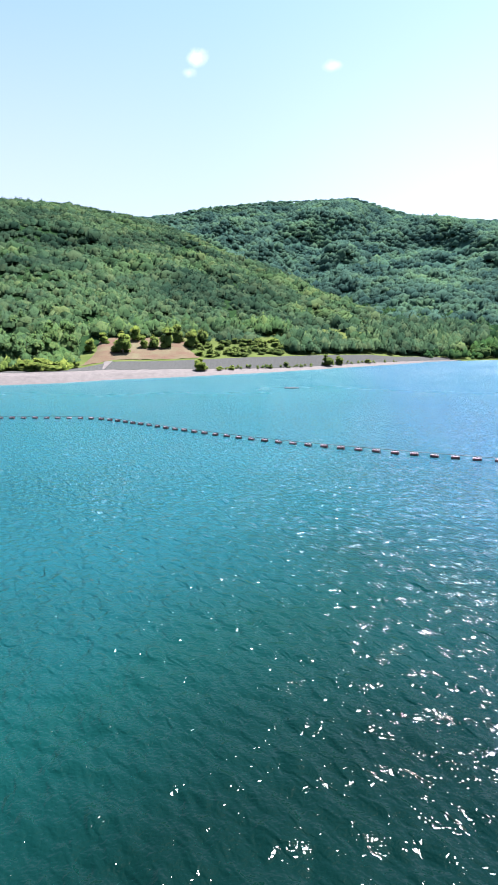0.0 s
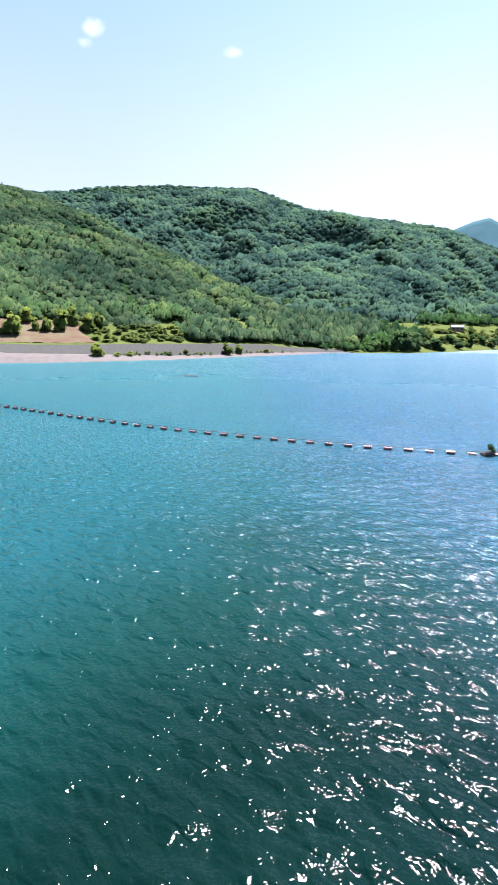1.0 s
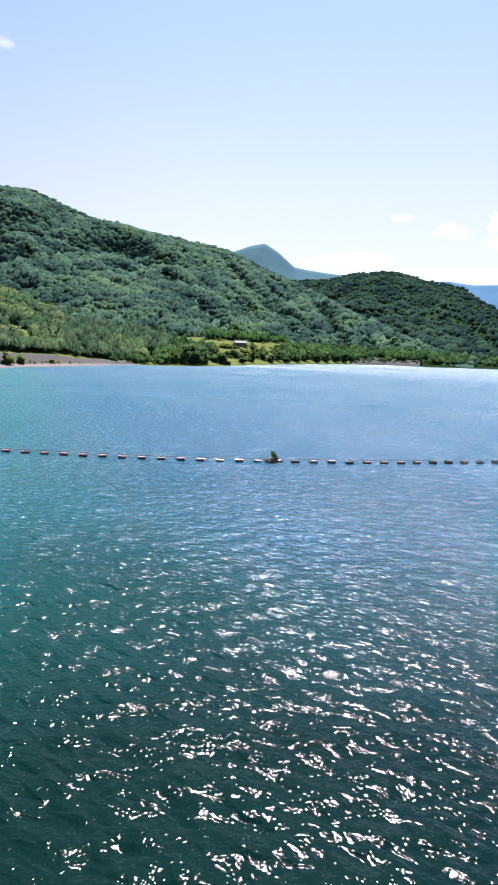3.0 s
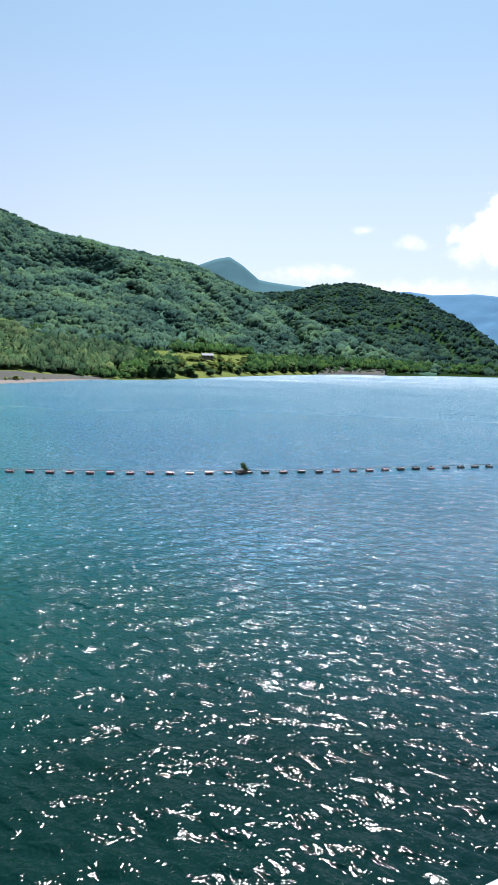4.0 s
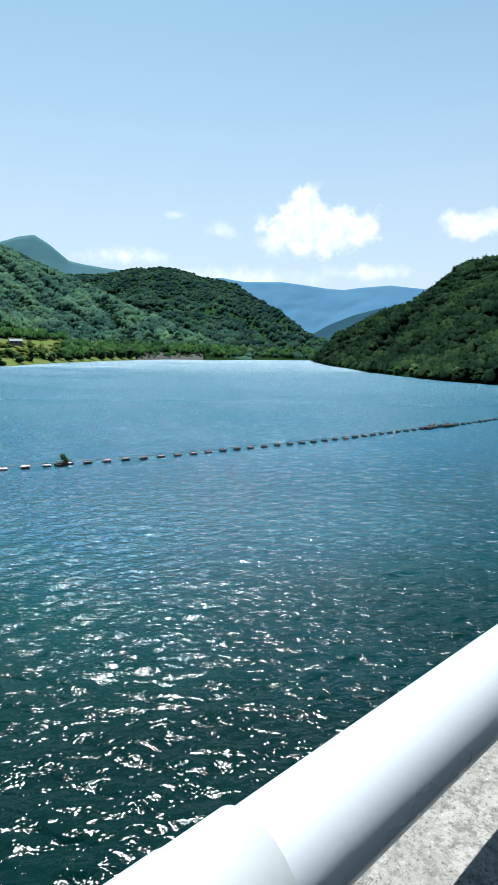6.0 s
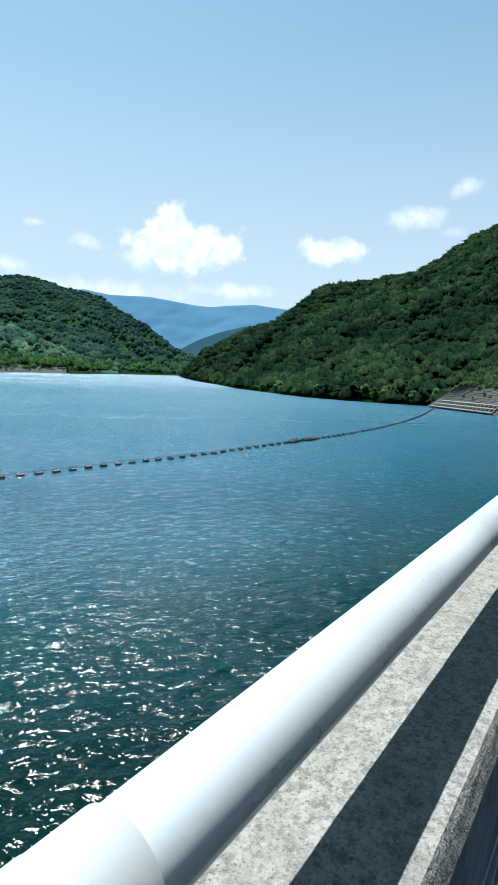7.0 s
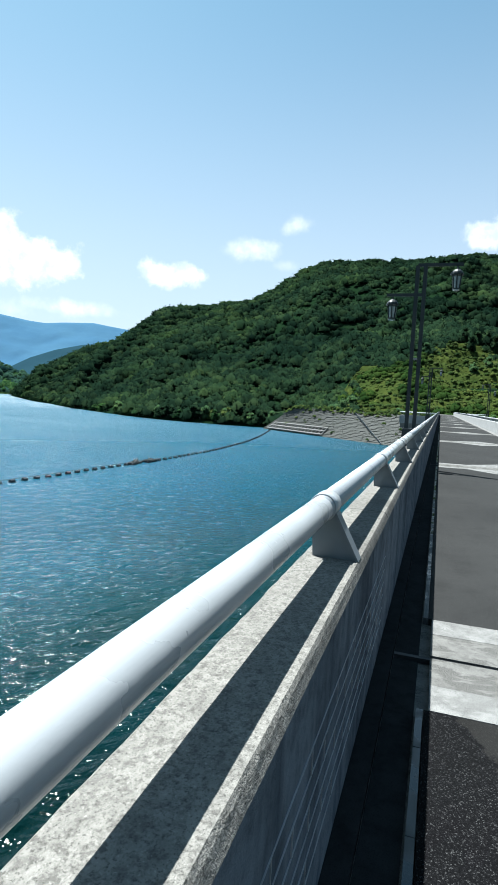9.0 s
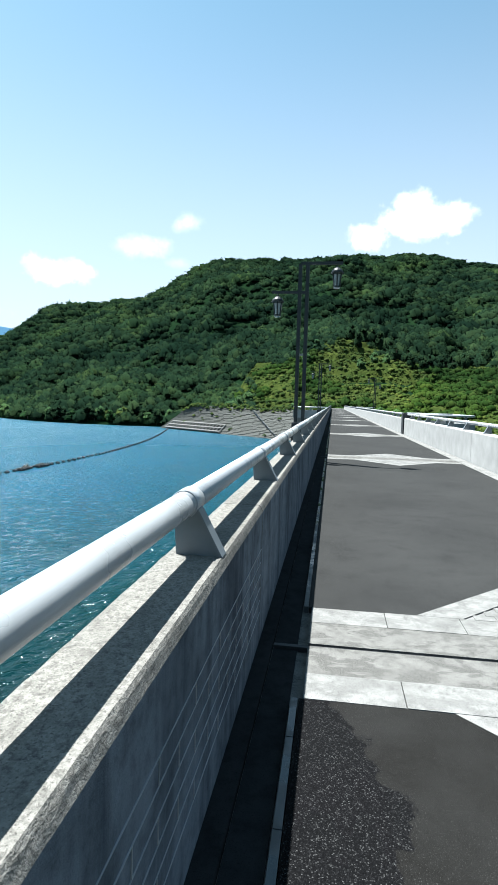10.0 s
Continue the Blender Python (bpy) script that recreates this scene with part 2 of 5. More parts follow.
CONCRETE = material("weathered_concrete", concrete((0.205, 0.197, 0.182), (0.07, 0.068, 0.064), 0, 0.8, 0.66))
# real stains and streaks; the blue-dark base also carries the wall's shade
WALL = material("stained_shade_concrete", concrete((0.145, 0.171, 0.203), (0.026, 0.031, 0.042), 0.7, 0.3))
PALE_WALL = material("pale_concrete", plain((0.255, 0.257, 0.255), 0.9, 0.0, 2.2, 0.16))
PAVING = material("pale_paving", concrete((0.185, 0.183, 0.178), (0.075, 0.073, 0.07), 0, 0.8, 0.0, 0.6))
BAND = material("worn_band", concrete((0.135, 0.132, 0.126), (0.05, 0.049, 0.047), 0, 0.8, 0.0, 0.95))
ASPHALT = material("asphalt", asphalt(False))
OLD_ASPHALT = material("worn_asphalt", asphalt(True))


def damp(n):
    p = place(n)
    wet = n.span(n.noise(p, 3.0, 4.0, 0.6), 0.42, 0.56)
    colour = n.mix(wet, (0.06, 0.061, 0.062, 1), (0.02, 0.021, 0.022, 1))
    return solid(n, colour, n.span(wet, 0.0, 1.0, 0.75, 0.12), 0, n.noise(p, 60.0), 0.15, 0.003, 0.5)


DAMP = material("damp_kerb", damp)
# near black: the parapet's shade is put into the gutter's colour
GUTTER = material("shade_dark_gutter", concrete((0.022, 0.023, 0.024), (0.008, 0.008, 0.009), 0, 0.6))
RUBBER = material("rubber", plain((0.02, 0.02, 0.022), 0.7))
WATER = material("lake_water", water)
PIPE = material("white_painted_steel", plain((0.35, 0.368, 0.388), 0.3, 0.0, 3.0, 0.04))
SLEEVE = material("grey_white_sleeve", plain((0.3, 0.31, 0.318), 0.42, 0.0, 5.0, 0.06))
# grey paint, darkened and blued further for the bracket webs' shade
CASTING = material("grey_painted_casting", plain((0.14, 0.158, 0.178), 0.5, 0.0, 6.0, 0.1))
DARK_STEEL = material("dark_painted_steel", plain((0.018, 0.022, 0.026), 0.55, 0.0, 5.0, 0.2))
LANTERN_GLASS = material("lantern_glass", plain((0.34, 0.36, 0.38), 0.2, 0.0, 5.0, 0.06))


def sunlit_top(side, top):
    """A drum with the sun's pale highlight painted on its upper side."""
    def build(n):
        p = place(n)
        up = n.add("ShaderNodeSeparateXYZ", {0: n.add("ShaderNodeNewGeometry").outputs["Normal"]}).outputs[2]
        highlight = n.math("MULTIPLY", n.span(up, 0.5, 0.85), n.span(n.noise(p, 3.0, 4.0), 0.3, 0.6, 0.35, 1.0))
        return solid(n, n.mix(highlight, (*side, 1), (*top, 1)), 0.35, 0, n.noise(p, 30.0), 0.1, 0.004, 0.6)
    return build


RED = material("red_float", sunlit_top((0.075, 0.009, 0.013), (0.34, 0.27, 0.29)))
LIT_BLACK = material("lit_black_float", sunlit_top((0.012, 0.012, 0.016), (0.13, 0.13, 0.145)))
BLACK = material("black_float", plain((0.012, 0.012, 0.015), 0.65, 0.0, 3.0, 0.2))
CABLE = material("wet_cable", plain((0.05, 0.06, 0.06), 0.6))
WOOD = material("driftwood", plain((0.034, 0.032, 0.03), 0.85, 0.0, 4.0, 0.35))
BARK = material("bark", plain((0.12, 0.1, 0.08), 0.9, 0.0, 4.0, 0.3))
ROOF = material("pale_metal_roof", plain((0.07, 0.088, 0.105), 0.8, 0.0, 1.0, 0.1))
SIDING = material("brown_siding", plain((0.16, 0.12, 0.09), 0.8, 0.0, 2.0, 0.15))
BEACH = material("shore_gravel", earth((0.112, 0.104, 0.098), (0.15, 0.138, 0.128), 0.5))
REVET = material("grey_revetment", concrete((0.062, 0.064, 0.061), (0.024, 0.028, 0.02), 0.6, 0.3))
STONE = material("pale_block_stone", concrete((0.088, 0.09, 0.086), (0.034, 0.038, 0.03), 0.5, 0.3))
DIRT = material("bare_earth", earth((0.1, 0.064, 0.046), (0.112, 0.108, 0.064), 0.11))
GRASS = material("meadow", earth((0.055, 0.08, 0.024), (0.09, 0.11, 0.034), 0.12))
SLOPE_GRASS = material("slope_grass", earth((0.027, 0.043, 0.012), (0.05, 0.064, 0.016), 0.08))
# near and dark ones: kept dark so gaps between crowns read as shade
UNDER_NEAR = material("shade_understory_near", earth((0.01, 0.026, 0.01), (0.018, 0.042, 0.015), 0.2))
# lighter and bluer: the mountain's haze is put into it
UNDER_MID = material("hazed_understory_mid", earth((0.03, 0.07, 0.05), (0.04, 0.085, 0.06), 0.05))
UNDER_DARK = material("shade_understory_dark", earth((0.006, 0.016, 0.0075), (0.01, 0.024, 0.01), 0.2))
FLOOR = material("forest_floor", earth((0.008, 0.02, 0.006), (0.016, 0.032, 0.009), 0.1))
# some haze blue is mixed into the near hill's green
WOODS_NEAR = material("broadleaf_near", foliage((0.029, 0.064, 0.034), (0.051, 0.097, 0.049), (0.075, 0.113, 0.054), 1.3, 0.35))
WOODS_SHORE = material("broadleaf_shore", foliage((0.016, 0.046, 0.018), (0.028, 0.068, 0.024), (0.044, 0.084, 0.028), 0.7, 0.3))
# darker copy for the backlit east hill, its shade put into the greens
WOODS_EAST = material("shaded_broadleaf_east", foliage((0.0088, 0.0186, 0.0108), (0.0155, 0.033, 0.0172), (0.028, 0.049, 0.0215), 1.1, 0.3))
# aerial haze is mixed into these hills' greens, bluer with distance
WOODS_MID = material("hazed_broadleaf_mid", foliage((0.042, 0.093, 0.072), (0.056, 0.117, 0.086), (0.068, 0.128, 0.085), 0.8, 0.35))
WOODS_NORTH = material("hazed_broadleaf_north", foliage((0.018, 0.043, 0.038), (0.024, 0.054, 0.044), (0.029, 0.058, 0.042), 0.6, 0.3))
WOODS_FAR = material("hazed_broadleaf_far", distance((0.04, 0.092, 0.11), (0.048, 0.104, 0.122)))
WOODS_BLUE = material("hazed_broadleaf_farthest", distance((0.042, 0.098, 0.16), (0.05, 0.112, 0.174)))
SHRUB = material("shrub", foliage((0.03, 0.054, 0.017), (0.052, 0.08, 0.023), (0.082, 0.102, 0.031), 1.6, 0.3))
MEADOW_SHRUB = material("meadow_shrub", foliage((0.05, 0.086, 0.022), (0.085, 0.125, 0.03), (0.12, 0.148, 0.038), 1.6, 0.2))
DARK_SCRUB = material("dark_scrub", foliage((0.016, 0.036, 0.009), (0.026, 0.052, 0.012), (0.04, 0.064, 0.016), 1.5, 0.3))
# the spur's shade and the air's blue are both in its colour
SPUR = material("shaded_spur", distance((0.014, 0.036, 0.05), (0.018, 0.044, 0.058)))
LEAVES = material("leaves", foliage((0.043, 0.092, 0.041), (0.062, 0.12, 0.052), (0.085, 0.138, 0.055), 1.6, 0.45))

# ---- mesh tools ----


def mesh_of(name, verts, faces, mat, smooth=False):
    me = bpy.data.meshes.new(name)
    me.from_pydata([tuple(v) for v in verts], [], [tuple(f) for f in faces])
    me.materials.append(mat)
    if smooth:
        me.polygons.foreach_set("use_smooth", [True] * len(me.polygons))
    me.update()
    return me


def tris_mesh(name, verts, tris, mat, smooth=True):
    me = bpy.data.meshes.new(name)
    n, m = len(verts), len(tris)
    me.vertices.add(n)
    me.vertices.foreach_set("co", np.asarray(verts, np.float32).ravel())
    me.loops.add(3 * m)
    me.loops.foreach_set("vertex_index", np.asarray(tris, np.int32).ravel())
    me.polygons.add(m)
    me.polygons.foreach_set("loop_start", np.arange(0, 3 * m, 3, dtype=np.int32))
    me.polygons.foreach_set("loop_total", np.full(m, 3, np.int32))
    me.polygons.foreach_set("use_smooth", np.full(m, smooth))
    me.materials.append(mat)
    me.update(calc_edges=True)
    me.validate()
    return me


def part(name, bm, mat, parent=None, label="", smooth=False):
    me = bpy.data.meshes.new(name)
    bmesh.ops.recalc_face_normals(bm, faces=bm.faces)
    bm.to_mesh(me)
    bm.free()
    me.materials.append(mat)
    if smooth:
        me.polygons.foreach_set("use_smooth", [True] * len(me.polygons))
    ob = new(name, me)
    ob.parent = parent
    if label:
        ob["label"] = label
    return ob


def empty(name, x=0.0, y=0.0, z=0.0, label="", category="", group="", kind=""):
    ob = new(name)
    ob.location = (x, y, z)
    return tagged(ob, label, category, group, kind)


def box(bm, x0, x1, y0, y1, z0, z1, bevel=0.0):
    made = bmesh.ops.create_cube(bm, size=1.0)["verts"]
    for v in made:
        v.co = Vector(((x0 + x1) / 2 + v.co.x * (x1 - x0), (y0 + y1) / 2 + v.co.y * (y1 - y0), (z0 + z1) / 2 + v.co.z * (z1 - z0)))
    if bevel:
        edges = list({e for v in made for e in v.link_edges})
        bmesh.ops.bevel(bm, geom=edges, offset=bevel, segments=2, affect="EDGES")
    return bm


def rod(bm, a, b, r0, r1=None, sides=12, caps=True):
    a, b = Vector(a), Vector(b)
    m = Matrix.Translation((a + b) / 2) @ (b - a).to_track_quat("Z", "Y").to_matrix().to_4x4()
    bmesh.ops.create_cone(bm, cap_ends=caps, segments=sides, radius1=r0, radius2=r0 if r1 is None else r1, depth=(b - a).length, matrix=m)
    return bm


def prism(bm, outline, z0, z1):
    low = [bm.verts.new((x, y, z0)) for x, y in outline]
    top = [bm.verts.new((x, y, z1)) for x, y in outline]
    bm.faces.new(top)
    bm.faces.new(low[::-1])
    for i in range(len(outline)):
        j = (i + 1) % len(outline)
        bm.faces.new((low[i], low[j], top[j], top[i]))
    return bm


def extrude_x(bm, section, xs, jitter=0.0, rng=None):
    """A closed section in y, z drawn along the stations xs."""
    rings = []
    for x in xs:
        rings.append([bm.verts.new((x, y + (rng.uniform(-j, j) if j else 0), z + (rng.uniform(-j, j) if j else 0)))
                      for y, z, j in ((y, z, jitter * k) for y, z, k in section)])
    n = len(section)
    for a, b in zip(rings, rings[1:]):
        for i in range(n):
            k = (i + 1) % n
            bm.faces.new((a[i], a[k], b[k], b[i]))
    bm.faces.new(rings[0][::-1])
    bm.faces.new(rings[-1])
    return bm


def lattice(x, y, seed=0):
    """Smooth value noise on a plane, 0 to 1."""
    x, y = np.asarray(x, float), np.asarray(y, float)
    xi, yi = np.floor(x).astype(np.int64), np.floor(y).astype(np.int64)
    u, v = x - xi, y - yi
    u, v = u * u * (3 - 2 * u), v * v * (3 - 2 * v)

    def h(i, j):
        q = (i * 374761393 + j * 668265263 + seed * 974634777) & 0xFFFFFFFF
        q = ((q ^ (q >> 13)) * 1274126177) & 0xFFFFFFFF
        return ((q ^ (q >> 16)) & 0xFFFF) / 65535.0
    return (h(xi, yi) * (1 - u) + h(xi + 1, yi) * u) * (1 - v) + (h(xi, yi + 1) * (1 - u) + h(xi + 1, yi + 1) * u) * v


def fractal(x, y, seed=0, octaves=4):
    total, amp, norm = 0.0, 1.0, 0.0
    for o in range(octaves):
        total = total + amp * lattice(np.asarray(x) * 2 ** o, np.asarray(y) * 2 ** o, seed + o)
        norm += amp
        amp *= 0.5
    return total / norm


# ---- hills ----


class Hill:
    """A hillside between a foot line and a crest line, both given by azimuth: azimuth, foot, crest (metres away), crest's elevation angle."""

    def __init__(self, rows, foot_z, canopy=7.0, gully=0.05, seed=1, power=1.0):
        self.rows = np.array(rows, float)
        self.foot_z, self.canopy, self.gully, self.seed, self.power = foot_z, canopy, gully, seed, power
        self.a0, self.a1 = self.rows[0, 0], self.rows[-1, 0]

    def lines(self, az):
        r = self.rows
        foot, crest, el = (np.interp(az, r[:, 0], r[:, i]) for i in (1, 2, 3))
        top = EYE_Z + crest * np.tan(np.radians(el)) - self.canopy
        return foot, crest, np.maximum(top, self.foot_z - 4)

    def point(self, az, u):
        az, u = np.asarray(az, float), np.asarray(u, float)
        foot, crest, top = self.lines(az)
        d = np.where(u < 0, foot + u * 50, foot + (crest - foot) * u)
        rise = np.where(u <= 1, np.clip(u, 0, 1) ** self.power, 1 - 0.9 * (u - 1))
        z = self.foot_z + (top - self.foot_z) * rise
        x, y = d * np.sin(np.radians(az)), d * np.cos(np.radians(az))
        size = np.maximum(crest - foot, 50)
        inside = np.clip(u, 0, 1) * np.clip(1 - u, 0, 1) * 4
        f = fractal(x / (size * 0.22), y / (size * 0.22), self.seed, 4)
        ridge = 1 - np.abs(2 * f - 1)
        z = z - self.gully * size * inside * (ridge - 0.55)
        z = np.where(u < 0, self.foot_z + u * 45, z)
        return x, y, z

    def ground(self, name, mat, label, n_az=120, n_u=40):
        az, u = np.meshgrid(np.linspace(self.a0, self.a1, n_az), np.concatenate([[-0.12], np.linspace(0, 1.5, n_u - 1)]), indexing="ij")
        x, y, z = self.point(az, u)
        verts = np.stack([x, y, z], -1).reshape(-1, 3)
        i, j = np.meshgrid(np.arange(n_az - 1), np.arange(n_u - 1), indexing="ij")
        a = (i * n_u + j).ravel()
        tris = np.concatenate([np.stack([a, a + n_u, a + n_u + 1], 1), np.stack([a, a + n_u + 1, a + 1], 1)])
        return tagged(new(name, tris_mesh(name, verts, tris[:, ::-1], mat)), label, "hillside", kind="structure")

    def scatter(self, count, rng, u0=0.0, u1=1.03, a0=None, a1=None):
        a0, a1 = self.a0 if a0 is None else a0, self.a1 if a1 is None else a1
        az, u = rng.uniform(a0, a1, count * 2), rng.uniform(u0, u1, count * 2)
        foot, crest, _ = self.lines(az)
        weight = (foot + (crest - foot) * u) * (crest - foot)
        keep = rng.uniform(0, 1, count * 2) < weight / weight.max()
        return az[keep][:count], u[keep][:count]


def crown_templates(level, kinds, lump, seed, cut=-0.75):
    out = []
    for k in range(kinds):
        bm = bmesh.new()
        bmesh.ops.create_icosphere(bm, subdivisions=level, radius=1.0)
        gone = [v for v in bm.verts if v.co.z < cut]
        bmesh.ops.delete(bm, geom=gone, context="VERTS")
        bmesh.ops.triangulate(bm, faces=bm.faces)
        bm.verts.index_update()
        shift = Vector((seed * 7.1 + k * 3.7, k * 5.3, 1.9))
        for v in bm.verts:
            n1 = noise.noise(v.co * 1.7 + shift)
            n2 = noise.noise(v.co * 4.3 + shift)
            v.co *= 1 + lump * (n1 + 0.7 * n2)
        out.append((np.array([v.co[:] for v in bm.verts]), np.array([[v.index for v in f.verts] for f in bm.faces])))
        bm.free()
    return out


def canopy(name, x, y, z, r, high, templates, mat, label, rng, category="forest", lean=None):
    """Many crowns as one piece of woods."""
    verts, tris, ways, base = [], [], [], 0
    pick = rng.integers(0, len(templates), len(x))
    turn = rng.uniform(0, 6.283, len(x))
    for k, (tv, tf) in enumerate(templates):
        s = np.where(pick == k)[0]
        if not len(s):
            continue
        c, q = np.cos(turn[s])[:, None], np.sin(turn[s])[:, None]
        vx = (tv[:, 0] * c - tv[:, 1] * q) * r[s][:, None] + x[s][:, None]
        vy = (tv[:, 0] * q + tv[:, 1] * c) * r[s][:, None] + y[s][:, None]
        vz = (tv[:, 2] + 0.6) / 1.6 * high[s][:, None] + z[s][:, None]
        verts.append(np.stack([vx, vy, vz], -1).reshape(-1, 3))
        # leaves catch the light like the crown's outside as a whole
        way = tv / (np.linalg.norm(tv, axis=1)[:, None] + 1e-6)
        wx_, wy_ = way[:, 0] * c - way[:, 1] * q, way[:, 0] * q + way[:, 1] * c
        out = np.stack([wx_, wy_, np.broadcast_to(way[:, 2], wx_.shape)], -1)
        out = out + (np.array([0, 0, 0.55]) if lean is None else 0.9 * lean[s][:, None, :])
        ways.append(out.reshape(-1, 3))
        tris.append((tf[None] + (base + np.arange(len(s)) * len(tv))[:, None, None]).reshape(-1, 3))
        base += len(s) * len(tv)
    me = tris_mesh(name, np.concatenate(verts), np.concatenate(tris), mat, True)
    ways = np.concatenate(ways)
    me.normals_split_custom_set_from_vertices(ways / np.linalg.norm(ways, axis=1)[:, None])
    return tagged(new(name, me), label, category, kind="stuff")


rng = np.random.default_rng(7)


def clump_templates(kinds, lumps, seed, spread=0.6, small=0.5):
    """Crowns made of several overlapping lumps of leaves."""
    out, r = [], np.random.default_rng(seed)
    for k in range(kinds):
        verts, tris, base = [], [], 0
        for i, (tv, tf) in enumerate(crown_templates(1, lumps, 0.3, seed + k, -0.6)):
            a = i * 2.4 + r.uniform(0, 0.6)
            rad = 0.0 if i == 0 else r.uniform(0.7, 1.1) * spread
            size = r.uniform(0.8, 1.15) * small if i else 0.68
            lift = r.uniform(-0.1, 0.4) if i else 0.4
            verts.append(tv * size + np.array([math.cos(a) * rad, math.sin(a) * rad, lift]))
            tris.append(tf + base)
            base += len(tv)
        out.append((np.concatenate(verts), np.concatenate(tris)))
    return out


def leafy_templates(kinds, lumps, sprays, seed, size=1.0):
    """Crowns of a few lumps with many sprays of leaves standing out of them, all joined at the lumps' corners."""
    out, r = [], np.random.default_rng(seed)
    cores = clump_templates(kinds, lumps, seed, 0.62, 0.52) if lumps > 1 else crown_templates(1, kinds, 0.4, seed, -0.8)
    for tv, tf in cores:
        tv = tv * 0.86
        verts, tris = [tuple(v) for v in tv], [tuple(f) for f in tf]
        mid = np.array([0, 0, 0.05])
        for _ in range(sprays):
            k = r.integers(0, len(tv))
            way = tv[k] - mid
            way = way / (np.linalg.norm(way) + 1e-6) + r.normal(0, 0.45, 3)
            side = np.cross(way, r.normal(0, 1, 3))
            side /= np.linalg.norm(side) + 1e-6
            reach, half = r.uniform(0.14, 0.36) * size, r.uniform(0.09, 0.2) * size
            over = np.cross(side, way)
            tip = tv[k] + way * reach * 0.7 + over * r.uniform(-0.2, 0.2)
            verts += [tuple(tip + side * half), tuple(tip - side * half)]
            face = (k, len(verts) - 2, len(verts) - 1)
            flat = np.cross(tip + side * half - tv[k], tip - side * half - tv[k])
            tris.append(face if np.dot(flat, tv[k] - mid + np.array([0, 0, 0.5])) > 0 else face[::-1])
        out.append((np.array(verts), np.array(tris)))
    return out


CLUMP = leafy_templates(8, 4, 80, 20, 0.6)
COARSE = leafy_templates(12, 1, 40, 2, 0.75)
DISTANT = leafy_templates(12, 1, 10, 3)

HILL_A = Hill([(-75, 230, 800, 11.0), (-45, 250, 880, 12.2), (-32, 256, 920, 12.9), (-27.5, 256, 930, 12.8), (-25, 260, 930, 12.9), (-22, 266, 920, 12.4), (-19.6, 268, 890, 12.1),
               (-18, 269, 870, 11.7), (-14.3, 274, 820, 10.6), (-10.9, 280, 760, 9.0), (-5.8, 294, 680, 7.3), (-2.4, 312, 630, 5.6), (1.1, 332, 580, 4.2), (5.3, 362, 520, 2.5),
               (9.4, 392, 460, 0.3), (12, 400, 430, -0.9)], -6.0, 6.0, 0.05, 3, 0.9)
HILL_B = Hill([(-32, 800, 2100, 10.8), (-18.3, 780, 2100, 11.8), (-15.9, 770, 2150, 12.0), (-12.2, 740, 2200, 12.6), (-8.9, 700, 2250, 12.9), (-5.4, 650, 2300, 13.1), (-1.6, 590, 2300, 13.05),
               (1.6, 520, 2250, 13.0), (4, 480, 2200, 12.2), (7, 440, 2150, 11.25), (9.7, 420, 2100, 10.75), (11.3, 418, 2050, 10.6), (14, 430, 2000, 10.3), (16.7, 475, 1950, 9.9),
               (19.5, 570, 1850, 9.4), (22.5, 650, 1700, 8.1), (25.6, 700, 1600, 6.85), (28.2, 740, 1500, 5.8), (31.7, 820, 1400, 4.25), (36.1, 920, 1250, 2.5), (39.6, 930, 1100, 1.0),
               (43, 970, 1050, 0.0)], -6.0, 9.0, 0.10, 5)
HILL_C = Hill([(18, 1500, 2900, 6.5), (26.2, 1300, 2800, 7.0), (29, 1150, 2750, 7.2), (30.2, 1050, 2750, 7.5), (32, 980, 2750, 7.85), (34.5, 950, 2700, 8.0), (36, 945, 2650, 7.9), (38, 945, 2550, 7.2),
               (39.8, 970, 2500, 7.0), (41.4, 1000, 2450, 6.6), (42.8, 1030, 2350, 5.7), (45.2, 1060, 2200, 4.3), (47.5, 1080, 2000, 2.85), (49.2, 1100, 1850, 1.75), (53, 1110, 1750, 0.4)],
              -10.0, 10.0, 0.085, 8)
HILL_D = Hill([(10, 2900, 3700, 6.0), (18, 2900, 3700, 8.6), (19.9, 2900, 3700, 9.3), (21.5, 2900, 3700, 9.9), (22.8, 2900, 3700, 10.15), (24.1, 2900, 3700, 9.4), (25.7, 2900, 3700, 8.1), (26.8, 2900, 3700, 7.9),
               (28.8, 2900, 3700, 7.65), (30.4, 2900, 3700, 7.5), (36, 2900, 3700, 6.4)], -5.0, 2.0, 0.03, 9)
HILL_E = Hill([(30, 3300, 4500, 6.4), (39.9, 3300, 4500, 7.1), (42.2, 3300, 4500, 6.75), (45.8, 3300, 4500, 6.8), (48.2, 3300, 4500, 6.5), (50.3, 3300, 4500, 6.2), (51.8, 3300, 4500, 6.1), (53.4, 3300, 4500, 6.3),
               (56.1, 3300, 4500, 6.5), (57.7, 3300, 4500, 6.3), (59.5, 3300, 4500, 6.1), (68, 3300, 4500, 6.0)], -5.0, 0.0, 0.03, 10)
HILL_G = Hill([(47, 1750, 2300, 0.8), (48.8, 1750, 2300, 1.9), (50.5, 1750, 2300, 2.9), (52.7, 1750, 2300, 3.8), (55.3, 1750, 2300, 4.5), (62, 1750, 2300, 5.2)], -8.0, 4.0, 0.03, 11)
